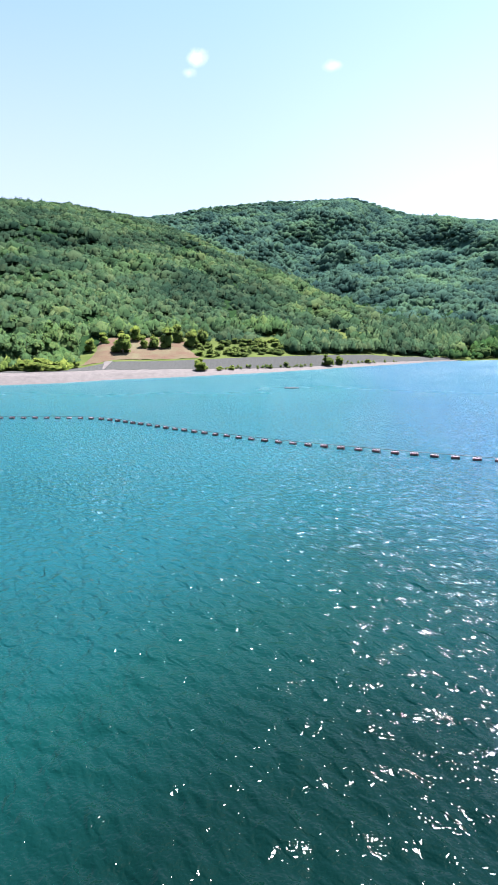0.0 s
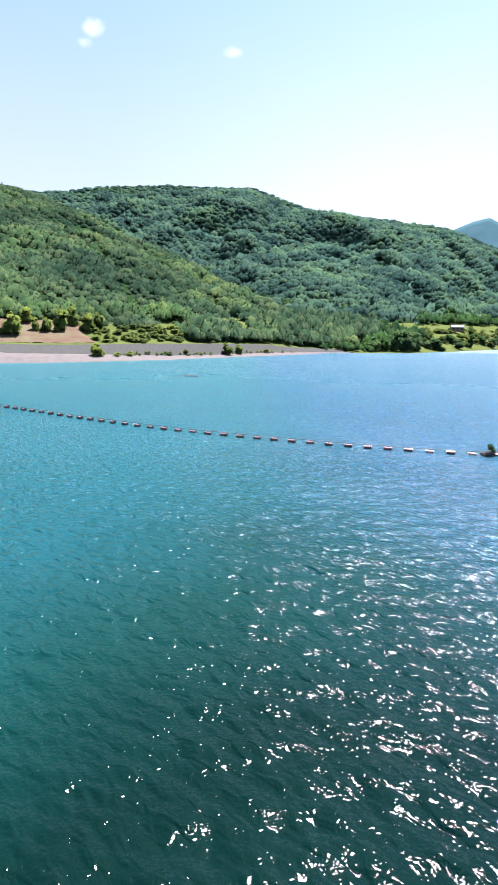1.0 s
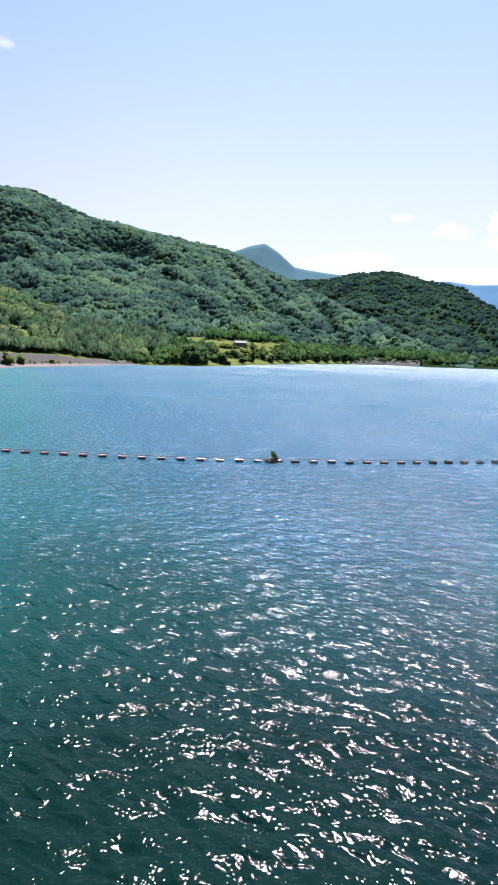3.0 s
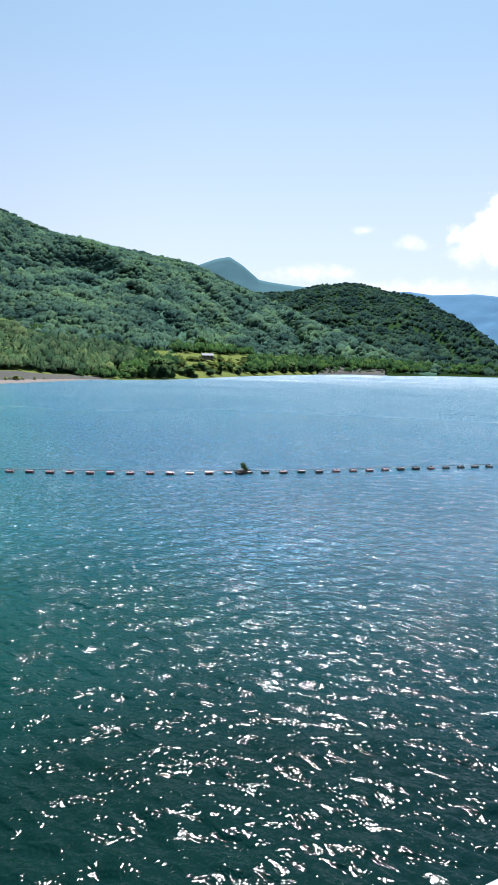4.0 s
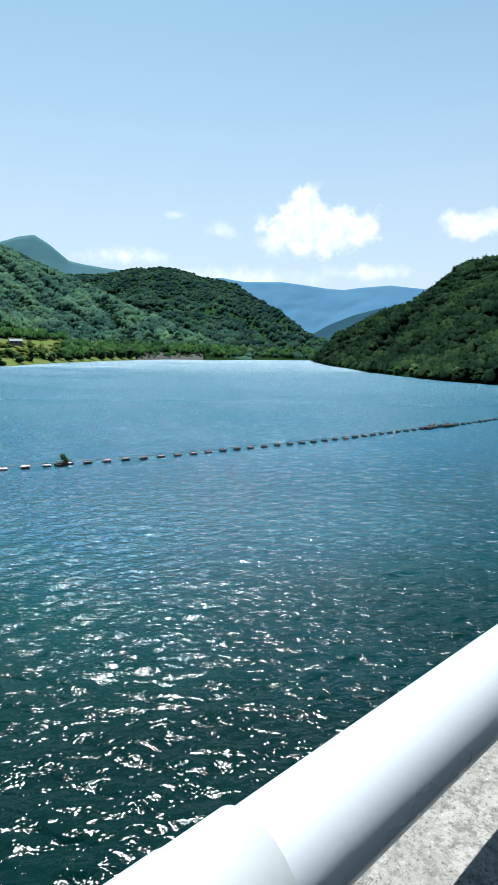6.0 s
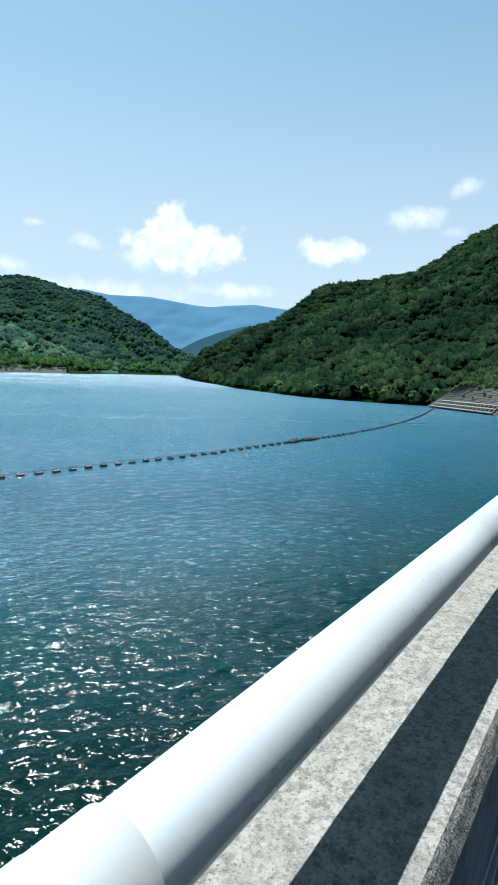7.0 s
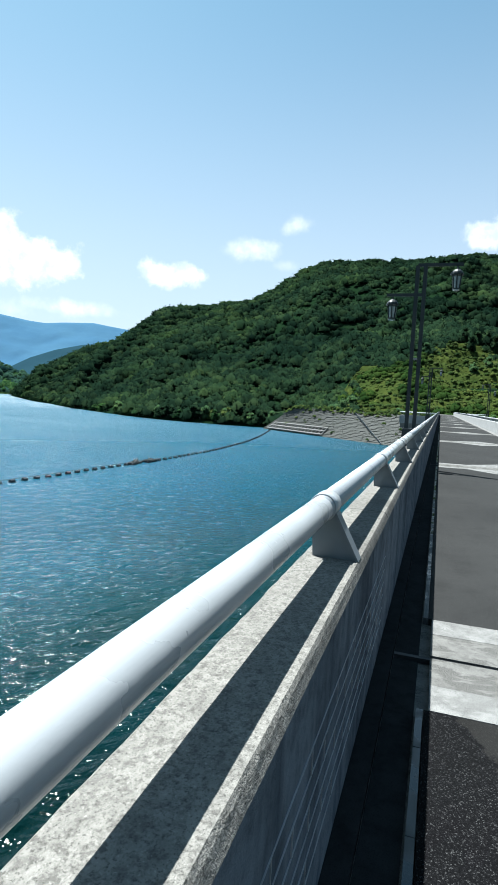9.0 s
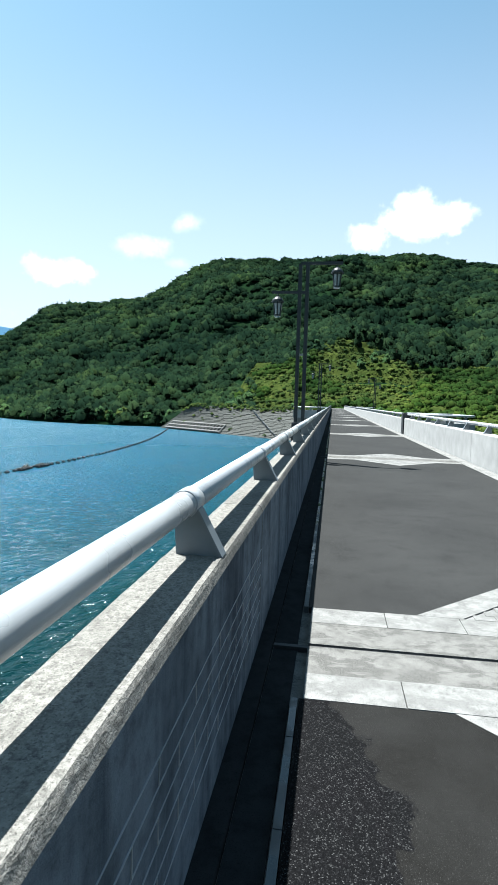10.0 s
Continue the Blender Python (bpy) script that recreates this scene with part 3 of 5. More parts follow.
HILL_F = Hill([(49.0, 880, 905, -0.5), (50.3, 660, 760, 0.9), (51.3, 575, 765, 2.1), (52.2, 545, 765, 2.4), (53.5, 466, 770, 3.2), (54.6, 430, 775, 3.8), (56.2, 392, 790, 4.5), (57.4, 366, 800, 4.8),
               (59.5, 338, 820, 6.05), (61, 320, 830, 7.2), (62.7, 306, 840, 8.25), (65.5, 292, 850, 8.9), (68.2, 284, 860, 9.35), (71.5, 278, 870, 9.9), (73.5, 276, 860, 11.0), (76.2, 274, 850, 12.9),
               (78.7, 268, 840, 13.85), (80.4, 262, 840, 13.65), (81.7, 258, 840, 13.9), (85.7, 252, 860, 13.75), (87.9, 250, 880, 14.0), (90.6, 250, 900, 14.3), (94.8, 250, 920, 14.1),
               (96.4, 250, 920, 14.3), (98.5, 250, 920, 14.1), (100.5, 250, 910, 13.7), (101.7, 250, 905, 13.3), (103.2, 250, 900, 13.15), (105, 250, 900, 12.7), (120, 250, 900, 11.0), (150, 250, 900, 9.0)],
              -10.6, 3.2, 0.075, 12, 0.95)

# Unseen hills added behind the camera to keep low sky light off the wall.
HILL_S = Hill([(118, 300, 700, 12), (140, 260, 620, 17), (165, 240, 560, 20), (200, 240, 560, 20), (230, 230, 560, 19), (262, 170, 520, 17), (285, 130, 520, 12)], -40.0, 7.0, 0.05, 15)
for hill, name, mat, label in ((HILL_S, "sky_block_hill", WOODS_EAST, "unseen dark hill added below the dam to block sky light"), (HILL_A, "hill_west", UNDER_NEAR, "wooded hillside above the lake shore"), (HILL_B, "mountain", UNDER_MID, "broad wooded mountain with gullies"),
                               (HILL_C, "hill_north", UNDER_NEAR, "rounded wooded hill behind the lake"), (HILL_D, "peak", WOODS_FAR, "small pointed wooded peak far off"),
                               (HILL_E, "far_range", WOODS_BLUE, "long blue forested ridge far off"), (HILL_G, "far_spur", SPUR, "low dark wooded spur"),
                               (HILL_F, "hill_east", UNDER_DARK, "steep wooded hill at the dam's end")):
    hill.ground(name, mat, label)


def field_top(az):
    """Elevation angle up to which the slope at the dam's end is open grass."""
    return np.interp(az, [78, 80.5, 82.1, 86.6, 90.4, 93.1, 95.8, 98.5, 105, 150], [-9, 0.5, 3.0, 4.2, 5.8, 5.7, 4.2, 3.1, 3.5, 3.0])


def woods(hill, name, count, r0, r1, templates, mat, label, u0=0.0, u1=1.03, keep=None):
    az, u = hill.scatter(count, rng, u0, u1)
    x, y, z = hill.point(az, u)
    if keep is not None:
        k = keep(az, x, y, z)
        x, y, z, u, az = x[k], y[k], z[k], u[k], az[k]
    foot, crest, _ = hill.lines(az)
    here = np.stack([x, y, z], -1)
    up = np.stack(hill.point(az, u + 14 / (crest - foot)), -1) - here
    along = np.stack(hill.point(az + 0.9 * 1000 / np.hypot(x, y) / 60, u), -1) - here
    lean = np.cross(up, along)
    lean *= np.sign(lean[:, 2:] + 1e-9) / (np.linalg.norm(lean, axis=1)[:, None] + 1e-9)
    r = (r0 + (r1 - r0) * rng.beta(1.3, 1.6, len(x)) * 1.15) * (0.75 + 0.5 * lattice(x / 60, y / 60, 77))
    high = r * (rng.uniform(1.0, 1.8, len(x)) if templates is CLUMP else rng.uniform(0.85, 1.6, len(x)))
    high = high * np.where(u > 0.93, 0.6, 1.0)
    return canopy(name, x, y, z - 1.2, r, high, templates, mat, label, rng, lean=lean)


def not_field(az, x, y, z):
    el = np.degrees(np.arctan2(z - EYE_Z, np.hypot(x, y)))
    return el > field_top(az) + 1.6 * (fractal(x / 14, y / 14, 58, 3) - 0.5)


f_az = np.linspace(77, 150, 150)
f_top = []
for q in f_az:
    us = np.linspace(0, 0.9, 200)
    px, py, pz = HILL_F.point(np.full(200, q), us)
    over = np.where(np.degrees(np.arctan2(pz - EYE_Z, np.hypot(px, py))) > field_top(q))[0]
    f_top.append(us[over[0]] if len(over) else 0.9)


def terraced(x, y, z):
    """The open slope was cut into benches that have slumped since."""
    step = (z + 2.5 * fractal(x / 60, y / 60, 92, 2)) / 4.8
    part_up = step - np.floor(step)
    risen = np.clip((part_up - 0.5) / 0.5, 0, 1)
    return z + 0.75 * 4.8 * (risen - part_up) + 1.3 * fractal(x / 5, y / 5, 91, 4) + 1.7


f_n = 150
f_u = np.linspace(0, 1, f_n)[None] * (np.array(f_top)[:, None] + 0.01)
fx, fy, fz = HILL_F.point(np.repeat(f_az[:, None], f_n, 1), f_u)
a = (np.arange(149)[:, None] * f_n + np.arange(f_n - 1)[None]).ravel()
tagged(new("slope", tris_mesh("slope", np.stack([fx, fy, terraced(fx, fy, fz)], -1).reshape(-1, 3),
                              np.concatenate([np.stack([a, a + f_n + 1, a + f_n], 1), np.stack([a, a + 1, a + f_n + 1], 1)]), SLOPE_GRASS)),
       "rough grassy slope overgrown with scrub", "grass slope", kind="structure")


def off_bench(az, x, y, z):
    """Leaves the bare slope and the grass above the west shore open."""
    wall = np.interp(az, [-27, -24.6, -22, -16.5, -11, -6.5], [242, 246, 252, 256, 267, 280])
    deep = np.interp(az, [-25.6, -25, -14, -12.5, -6, -4.5], [0, 44, 44, 34, 30, 0])
    return np.hypot(x, y) > wall + deep


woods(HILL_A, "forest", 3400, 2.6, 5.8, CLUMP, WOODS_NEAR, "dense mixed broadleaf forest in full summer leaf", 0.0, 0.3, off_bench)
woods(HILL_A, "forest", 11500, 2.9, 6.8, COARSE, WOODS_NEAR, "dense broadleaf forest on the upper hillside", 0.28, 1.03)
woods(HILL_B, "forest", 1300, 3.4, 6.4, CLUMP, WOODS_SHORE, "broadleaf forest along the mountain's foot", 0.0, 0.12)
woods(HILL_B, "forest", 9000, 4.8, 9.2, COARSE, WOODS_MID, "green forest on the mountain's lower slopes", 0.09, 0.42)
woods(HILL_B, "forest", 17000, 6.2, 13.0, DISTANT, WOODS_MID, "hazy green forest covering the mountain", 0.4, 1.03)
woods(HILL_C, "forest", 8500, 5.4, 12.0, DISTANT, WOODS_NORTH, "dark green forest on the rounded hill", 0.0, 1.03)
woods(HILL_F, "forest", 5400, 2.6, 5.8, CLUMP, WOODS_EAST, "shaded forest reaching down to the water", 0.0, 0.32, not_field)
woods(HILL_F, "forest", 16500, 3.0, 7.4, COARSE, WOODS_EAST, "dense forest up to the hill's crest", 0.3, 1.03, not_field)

# ---- ground and lake ----
bm = bmesh.new()
prism(bm, [(-4900, -4900), (4900, -4900), (4900, 4900), (-4900, 4900)], -46.0, -45.0)
tagged(part("ground", bm, FLOOR), "dark wooded valley floor below the dam", "ground", kind="structure")
# the lake: one sheet, finely waved in the dam's bay and coarser outwards
bay_az, bay_r = np.radians(np.linspace(-58, 89.2, 470)), np.exp(np.linspace(math.log(1.4), math.log(560.0), 810))
A, R = np.meshgrid(bay_az, bay_r, indexing="ij")
wx, wy = R * np.sin(A), R * np.cos(A) + 0.72
wave_rng = np.random.default_rng(31)
wave = np.zeros_like(wx)
for _ in range(70):
    length = math.exp(wave_rng.uniform(math.log(0.44), math.log(2.6)))
    heading = radians(46) + wave_rng.normal(0, 0.62)
    k = 2 * math.pi / length
    amp = 0.024 / k
    phase = wave_rng.uniform(0, 6.283)
    arg = k * (wx * math.sin(heading) + wy * math.cos(heading)) + phase
    fade = np.clip(length / (0.011 * R) - 0.6, 0, 1)
    wave += amp * (np.sin(arg) + 0.25 * np.cos(2 * arg)) * fade
patch = 0.85 + 0.3 * fractal(wx / 16, wy / 16, 41, 3)
wave *= patch * np.clip((560 - R) / 120, 0, 1)
verts = np.stack([wx, wy, WATER_Z + wave], -1).reshape(-1, 3)
na, nr = wx.shape
i, j = np.meshgrid(np.arange(na - 1), np.arange(nr - 1), indexing="ij")
a = (i * nr + j).ravel()
tris = np.concatenate([np.stack([a, a + nr + 1, a + nr], 1), np.stack([a, a + 1, a + nr + 1], 1)])
tris = tris[:, ::-1]
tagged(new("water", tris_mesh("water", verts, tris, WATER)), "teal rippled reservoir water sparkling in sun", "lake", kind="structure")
outer = [(560 * math.sin(q), 560 * math.cos(q) + 0.72) for q in bay_az]
beyond = [(x, y, WATER_Z) for x, y in outer] + [(x * 6, (y - 0.72) * 6 + 0.72, WATER_Z) for x, y in outer]
sheet = [(p, p + 1, len(outer) + p + 1, len(outer) + p) for p in range(len(outer) - 1)]
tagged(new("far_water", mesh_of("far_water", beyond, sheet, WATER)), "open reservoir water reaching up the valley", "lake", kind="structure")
bm = bmesh.new()
box(bm, -1400, 203, 0.705, 40, WATER_Z - 30, WATER_Z - 0.45)
tagged(part("lake_bed", bm, WATER), "deep dark water below the surface", "lake", kind="structure")

# ---- the dam ----
JOINT0, BLOCK = 3.65, 13.77
JOINTS = [JOINT0 + BLOCK * k for k in range(-5, 15)]
X_START, X_END = JOINTS[0], 207.0
ROAD_L, ROAD_R, MIDDLE = 0.13, -3.66, -1.8

bm = bmesh.new()
extrude_x(bm, [(0.72, -0.35, 0), (0.72, -30, 0), (-34, -44, 0), (-4.85, -3.0, 0), (-4.85, -0.35, 0)], [X_START - 60, X_END])
tagged(part("dam", bm, WALL), "massive grey concrete gravity dam", "dam", kind="structure")
bm = bmesh.new()
box(bm, X_START - 60, X_END + 30, -4.85, 0.71, -0.349, -0.05)
tagged(part("deck", bm, BAND), "grey concrete dam crest slab under the paving", "deck", kind="structure")

road = empty("road", label="asphalt dam crest road with pale concrete diamonds at the joints", category="road", kind="structure")


def parapet(name, side, x0, x1, mat, seed):
    """One cast length of parapet; side 1: lake side, -1: valley side."""
    rnd = random.Random(seed)
    inner = 0.455 if side > 0 else -4.02
    s = side
    section = [(inner, -0.05, 0.2), (inner, 0.866, 0.25), (inner + 0.007 * s, 0.88, 0.3), (inner + 0.014 * s, 0.894, 0.3), (inner + 0.023 * s, 0.9065, 0.3), (inner + 0.05 * s, 0.908, 0.4),
               (inner + 0.15 * s, 0.908, 0.3), (inner + 0.268 * s, 0.908, 0.8), (inner + 0.28 * s, 0.896, 1.0), (inner + 0.28 * s, -0.6, 0.2), (inner + 0.1 * s, -0.6, 0)]
    near = abs((x0 + x1) / 2) < 22
    steps = int((x1 - x0) / (0.06 if near else 1.2)) + 1
    bm = bmesh.new()
    extrude_x(bm, section, np.linspace(x0, x1, steps), 0.002 if near else 0.001, rnd)
    ob = part(name, bm, mat)
    # upright faces get the concrete that has shade in its colour
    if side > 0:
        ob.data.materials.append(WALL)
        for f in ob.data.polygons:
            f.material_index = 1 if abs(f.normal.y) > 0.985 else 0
    return ob


for k, (a, b) in enumerate(zip(JOINTS, JOINTS[1:] + [X_END])):
    if b - a < 1:
        continue
    tagged(parapet("parapet", 1, a + 0.008, b - 0.008, CONCRETE, k), "weathered concrete parapet, inner face stained and painted with its shade", "parapet", "lake-side parapet", "structure")
    pieces = [(a, b)]
    if a < 33.7 < b:
        pieces = [(a, 33.45), (33.95, b)]
    for p, q in pieces:
        tagged(parapet("parapet", -1, p + 0.008, q - 0.008, PALE_WALL, k + 50), "pale sunlit concrete parapet", "parapet", "valley-side parapet", "structure")


bm = bmesh.new()
box(bm, 33.3, 34.1, -4.34, -3.95, -0.05, 1.2, 0.02)
tagged(part("joint_post", bm, DARK_STEEL), "dark post closing a gap in the parapet", "post", kind="structure")


def bracket(parent, x, y, z_top, s):
    """A cast rail bracket: a web between a ring and a sloping leg. s: 1 where the pipe leans over the lake side."""
    pipe_y, pipe_z, r = y, z_top, 0.0555
    base = 0.907
    bm = bmesh.new()
    web = [(pipe_y + 0.035 * s, base), (pipe_y + 0.05 * s, pipe_z), (pipe_y - 0.05 * s, pipe_z), (pipe_y - 0.162 * s, base)]
    vs = [[bm.verts.new((x + dx, q, w)) for q, w in web] for dx in (-0.048, -0.034)]
    bm.faces.new(vs[0][::-1])
    bm.faces.new(vs[1])
    for i in range(4):
        bm.faces.new((vs[0][i], vs[0][(i + 1) % 4], vs[1][(i + 1) % 4], vs[1][i]))
    b = part("bracket", bm, CASTING, parent)
    bm = bmesh.new()
    turn = []
    for i in range(25):
        ang = radians(-60 + 300 * i / 24) if s > 0 else radians(240 - 300 * i / 24)
        turn.append((math.cos(ang), math.sin(ang)))
    rings = []
    for cx_, cz_ in turn:
        rings.append([bm.verts.new((x + dx, pipe_y + rr * cx_, pipe_z + rr * cz_)) for dx, rr in ((-0.06, r + 0.001), (0.07, r + 0.001), (0.07, r + 0.007), (-0.06, r + 0.007))])
    for p, q in zip(rings, rings[1:]):
        for i in range(4):
            bm.faces.new((p[i], p[(i + 1) % 4], q[(i + 1) % 4], q[i]))
    bm.faces.new(rings[0])
    bm.faces.new(rings[-1][::-1])
    part("ring", bm, PIPE, b, smooth=True)
    bm = bmesh.new()
    top, foot = (pipe_y - 0.058 * s, pipe_z - 0.02), (pipe_y - 0.165 * s, base)
    leg = [(top[0] - 0.006 * s, top[1]), (top[0] + 0.006 * s, top[1]), (foot[0] + 0.006 * s, foot[1]), (foot[0] - 0.008 * s, foot[1])]
    vs = [[bm.verts.new((x + dx, q, w)) for q, w in leg] for dx in (-0.058, 0.03)]
    bm.faces.new(vs[0])
    bm.faces.new(vs[1][::-1])
    for i in range(4):
        bm.faces.new((vs[0][i], vs[1][i], vs[1][(i + 1) % 4], vs[0][(i + 1) % 4]))
    part("leg", bm, CASTING, b)
    return b


def handrail(name, y, s, x0, x1, first, label, step=2.5):
    rail = empty(name, label=label, category="handrail", kind="structure")
    pipe_z = 1.131
    x = x0
    while x < x1 - 0.1:
        nx = min(x + step * 3, x1)
        bm = bmesh.new()
        rod(bm, (x + 0.004, y, pipe_z), (nx - 0.004, y, pipe_z), 0.0555, sides=40 if abs(x) < 12 else 16)
        part("pipe", bm, PIPE, rail, smooth=True)
        x = nx
    x = first
    while x < x1:
        if x > x0:
            bracket(rail, x, y, pipe_z, s)
        x += step
    return rail


lake_rail = handrail("handrail", 0.6485, 1, X_START, 206.0, 2.41 - 2.5 * 27, "white painted steel pipe handrail on cast brackets")
bm = bmesh.new()
rod(bm, (-0.37, 0.6485, 1.131), (0.052, 0.6485, 1.131), 0.061, sides=48)
part("sleeve", bm, SLEEVE, lake_rail, "slightly greyer joint sleeve", smooth=True)
handrail("handrail", -4.21, -1, X_START, 33.3, 1.2 - 2.5 * 27, "white painted steel pipe handrail on the valley side")
handrail("handrail", -4.21, -1, 34.1, 206.0, 35.2, "white painted steel pipe handrail on the valley side")

# faint brick pattern cast on the parapet's inner face
pattern = empty("wall_lines", label="faint pale lines like brickwork on the wall", category="wall lines", kind="structure")
for row in range(6):
    z = 0.2 + row * 0.085
    bm = bmesh.new()
    box(bm, 0.4, 3.62, 0.4515, 0.4555, z - 0.0012, z + 0.0012)
    part("line", bm, SLEEVE, pattern)
    if row < 5:
        for i in range(8):
            x = 0.55 + i * 0.42 + (0.21 if row % 2 else 0)
            if x < 3.6:
                bm = bmesh.new()
                box(bm, x - 0.0015, x + 0.0015, 0.4515, 0.4555, z + 0.002, z + 0.083)
                part("line", bm, SLEEVE, pattern)

# gutter on the lake side
bm = bmesh.new()
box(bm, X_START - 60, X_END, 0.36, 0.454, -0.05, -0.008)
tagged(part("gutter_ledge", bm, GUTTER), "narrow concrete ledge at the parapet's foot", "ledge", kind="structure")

# ---- lamps ----


def lantern(parent, x, y, top):
    bm = bmesh.new()
    bmesh.ops.create_cone(bm, cap_ends=True, segments=6, radius1=0.085, radius2=0.125, depth=0.36, matrix=Matrix.Translation((x, y, top - 0.48)))
    glass = part("lantern", bm, LANTERN_GLASS, parent, "frosted glass lantern in a dark cage")
    bm = bmesh.new()
    bmesh.ops.create_uvsphere(bm, u_segments=12, v_segments=8, radius=0.155, matrix=Matrix.Translation((x, y, top - 0.24)) @ Matrix.Diagonal((1, 1, 0.95, 1)))
    bmesh.ops.delete(bm, geom=[v for v in bm.verts if v.co.z < top - 0.245], context="VERTS")
    rod(bm, (x, y, top - 0.255), (x, y, top - 0.225), 0.172, sides=12)
    rod(bm, (x, y, top - 0.12), (x, y, top), 0.02, sides=8)
    part("cap", bm, DARK_STEEL, glass)
    bm = bmesh.new()
    for i in range(6):
        a = i * math.pi / 3
        c, q = math.cos(a), math.sin(a)
        rod(bm, (x + 0.088 * c, y + 0.088 * q, top - 0.6), (x + 0.128 * c, y + 0.128 * q, top - 0.24), 0.018, sides=6)
    rod(bm, (x, y, top - 0.63), (x, y, top - 0.595), 0.1, sides=6)
    part("cage", bm, DARK_STEEL, glass)


def street_lamp(x, y, s):
    """Two posts with an arm to each side; s: 1 where the upper arm reaches over the road from the lake side."""
    lamp = empty("street_lamp", x, y, 0, "black steel lamp of paired posts with two hanging lanterns", "street lamp", "lamps along the dam")
    near, far = -0.1 * s, 0.1 * s
    high = 5.39
    for q in (near, far):
        bm = bmesh.new()
        box(bm, -0.05, 0.05, q - 0.05, q + 0.05, -0.35, high, 0.006)
        part("post", bm, DARK_STEEL, lamp)
    bm = bmesh.new()
    box(bm, -0.035, 0.035, min(far, near - 0.95 * s), max(far, near - 0.95 * s), high - 0.02, high + 0.06, 0.006)
    part("arm", bm, DARK_STEEL, lamp)
    bm = bmesh.new()
    box(bm, -0.032, 0.032, min(near, far + 0.77 * s), max(near, far + 0.77 * s), 4.59, 4.665, 0.006)
    part("arm", bm, DARK_STEEL, lamp)
    bm = bmesh.new()
    box(bm, -0.05, 0.05, -0.06, 0.06, 2.9, 2.95)
    part("clamp", bm, PALE_WALL, lamp, "pale cross plate")
    bm = bmesh.new()
    box(bm, -0.17, 0.17, -0.2, 0.2, -0.36, 1.05, 0.02)
    part("base", bm, DARK_STEEL, lamp)
    lantern(lamp, 0, near - 0.8 * s, high)
    lantern(lamp, 0, far + 0.6 * s, 4.61)
    return lamp


LAMPS = [(16.0, 0.94, 1), (55.6, 1.3, 1), (84.0, -5.9, -1)]
for x, y, s in LAMPS:
    street_lamp(x, y, s)
    bm = bmesh.new()
    box(bm, x - 0.4, x + 0.4, min(y - 0.3, 0.701) if s > 0 else y - 0.4, y + 0.35 if s > 0 else -4.851, -0.75, -0.36)
    tagged(part("lamp_ledge", bm, CONCRETE), "concrete corbel carrying a lamp", "ledge", kind="structure")


def balcony(x0, x1, y0, y1, gate):
    """A lookout beside the crest, with a low wall and a rail."""
    thing = empty("balcony", label="concrete lookout with low wall and white rail", category="balcony", kind="structure")
    bm = bmesh.new()
    box(bm, x0, x1, min(y0, y1), max(y0, y1), -0.6, -0.06)
    part("slab", bm, CONCRETE, thing)
    out = y1
    s = 1 if y1 > y0 else -1
    for x in (x0, x1):
        bm = bmesh.new()
        box(bm, x - 0.1, x + 0.1, min(y0, out), max(y0, out), -0.06, 0.8)
        part("wall", bm, PALE_WALL, thing)
        bm = bmesh.new()
        rod(bm, (x, y0, 1.17), (x, out, 1.17), 0.052, sides=12)
        part("pipe", bm, PIPE, thing, smooth=True)
        for i in range(3):
            y = y0 + (out - y0) * (0.15 + 0.35 * i)
            bm = bmesh.new()
            box(bm, x - 0.03, x + 0.03, y - 0.05, y + 0.05, 0.79, 1.15)
            part("bracket", bm, CASTING, thing)
    bm = bmesh.new()
    box(bm, x0 + 0.1, x1 - 0.1, out - 0.1, out + 0.1, -0.06, 0.8)
    part("wall", bm, PALE_WALL, thing)
    bm = bmesh.new()
    rod(bm, (x0, out, 1.17), (x1, out, 1.17), 0.052, sides=12)
    part("pipe", bm, PIPE, thing, smooth=True)


balcony(29.5, 34.5, -4.3, -6.9, 0)
balcony(66.0, 71.0, 0.66, 4.4, 0)
balcony(104.0, 109.0, -4.3, -7.4, 0)

# ---- the boom across the lake ----
LINE = [(-120, 93), (-90, 96), (-61.7, 97.5), (-50.7, 97.7), (-41.4, 96.3), (-32, 90.2), (-22.5, 83.4), (-12.9, 77.2), (-4.6, 72.6), (3.6, 68.9), (12, 65.4), (20.1, 62.6), (27.6, 60.8), (34.5, 59.2),
        (42, 57.8), (50.4, 56.8), (59, 55.5), (69.5, 54.3), (80, 53.8), (93, 53.0), (104, 52.2), (117, 52.1), (132, 52.5), (160, 55.2), (185, 59), (212, 64.3), (238, 70), (255, 74)]


def along(line, step):
    p = [Vector((x, y, 0)) for x, y in line]
    dense = []
    for i in range(len(p) - 1):
        a, b, c, e = p[max(i - 1, 0)], p[i], p[i + 1], p[min(i + 2, len(p) - 1)]
        for j in range(24):
            t = j / 24
            dense.append(0.5 * ((2 * b) + (c - a) * t + (2 * a - 5 * b + 4 * c - e) * t * t + (3 * b - a - 3 * c + e) * t ** 3))
    dense.append(p[-1])
    out, run = [], 0.0
    for a, b in zip(dense, dense[1:]):
        length = (b - a).length
        while run <= length:
            out.append((a + (b - a) * (run / length), math.atan2(b.y - a.y, b.x - a.x)))
            run += step
        run -= length
    return out, dense


spots, dense = along(LINE, 2.25)
curve = bpy.data.curves.new("boom_cable", "CURVE")
curve.dimensions, curve.bevel_depth, curve.bevel_resolution = "3D", 0.035, 1
sp = curve.splines.new("POLY")
sp.points.add(len(dense) - 1)
for q, v in zip(sp.points, dense):
    q.co = (v.x, v.y, WATER_Z + 0.44, 1)
curve.materials.append(CABLE)
tagged(new("boom_cable", curve), "dark cable joining the floats of the boom", "cable")


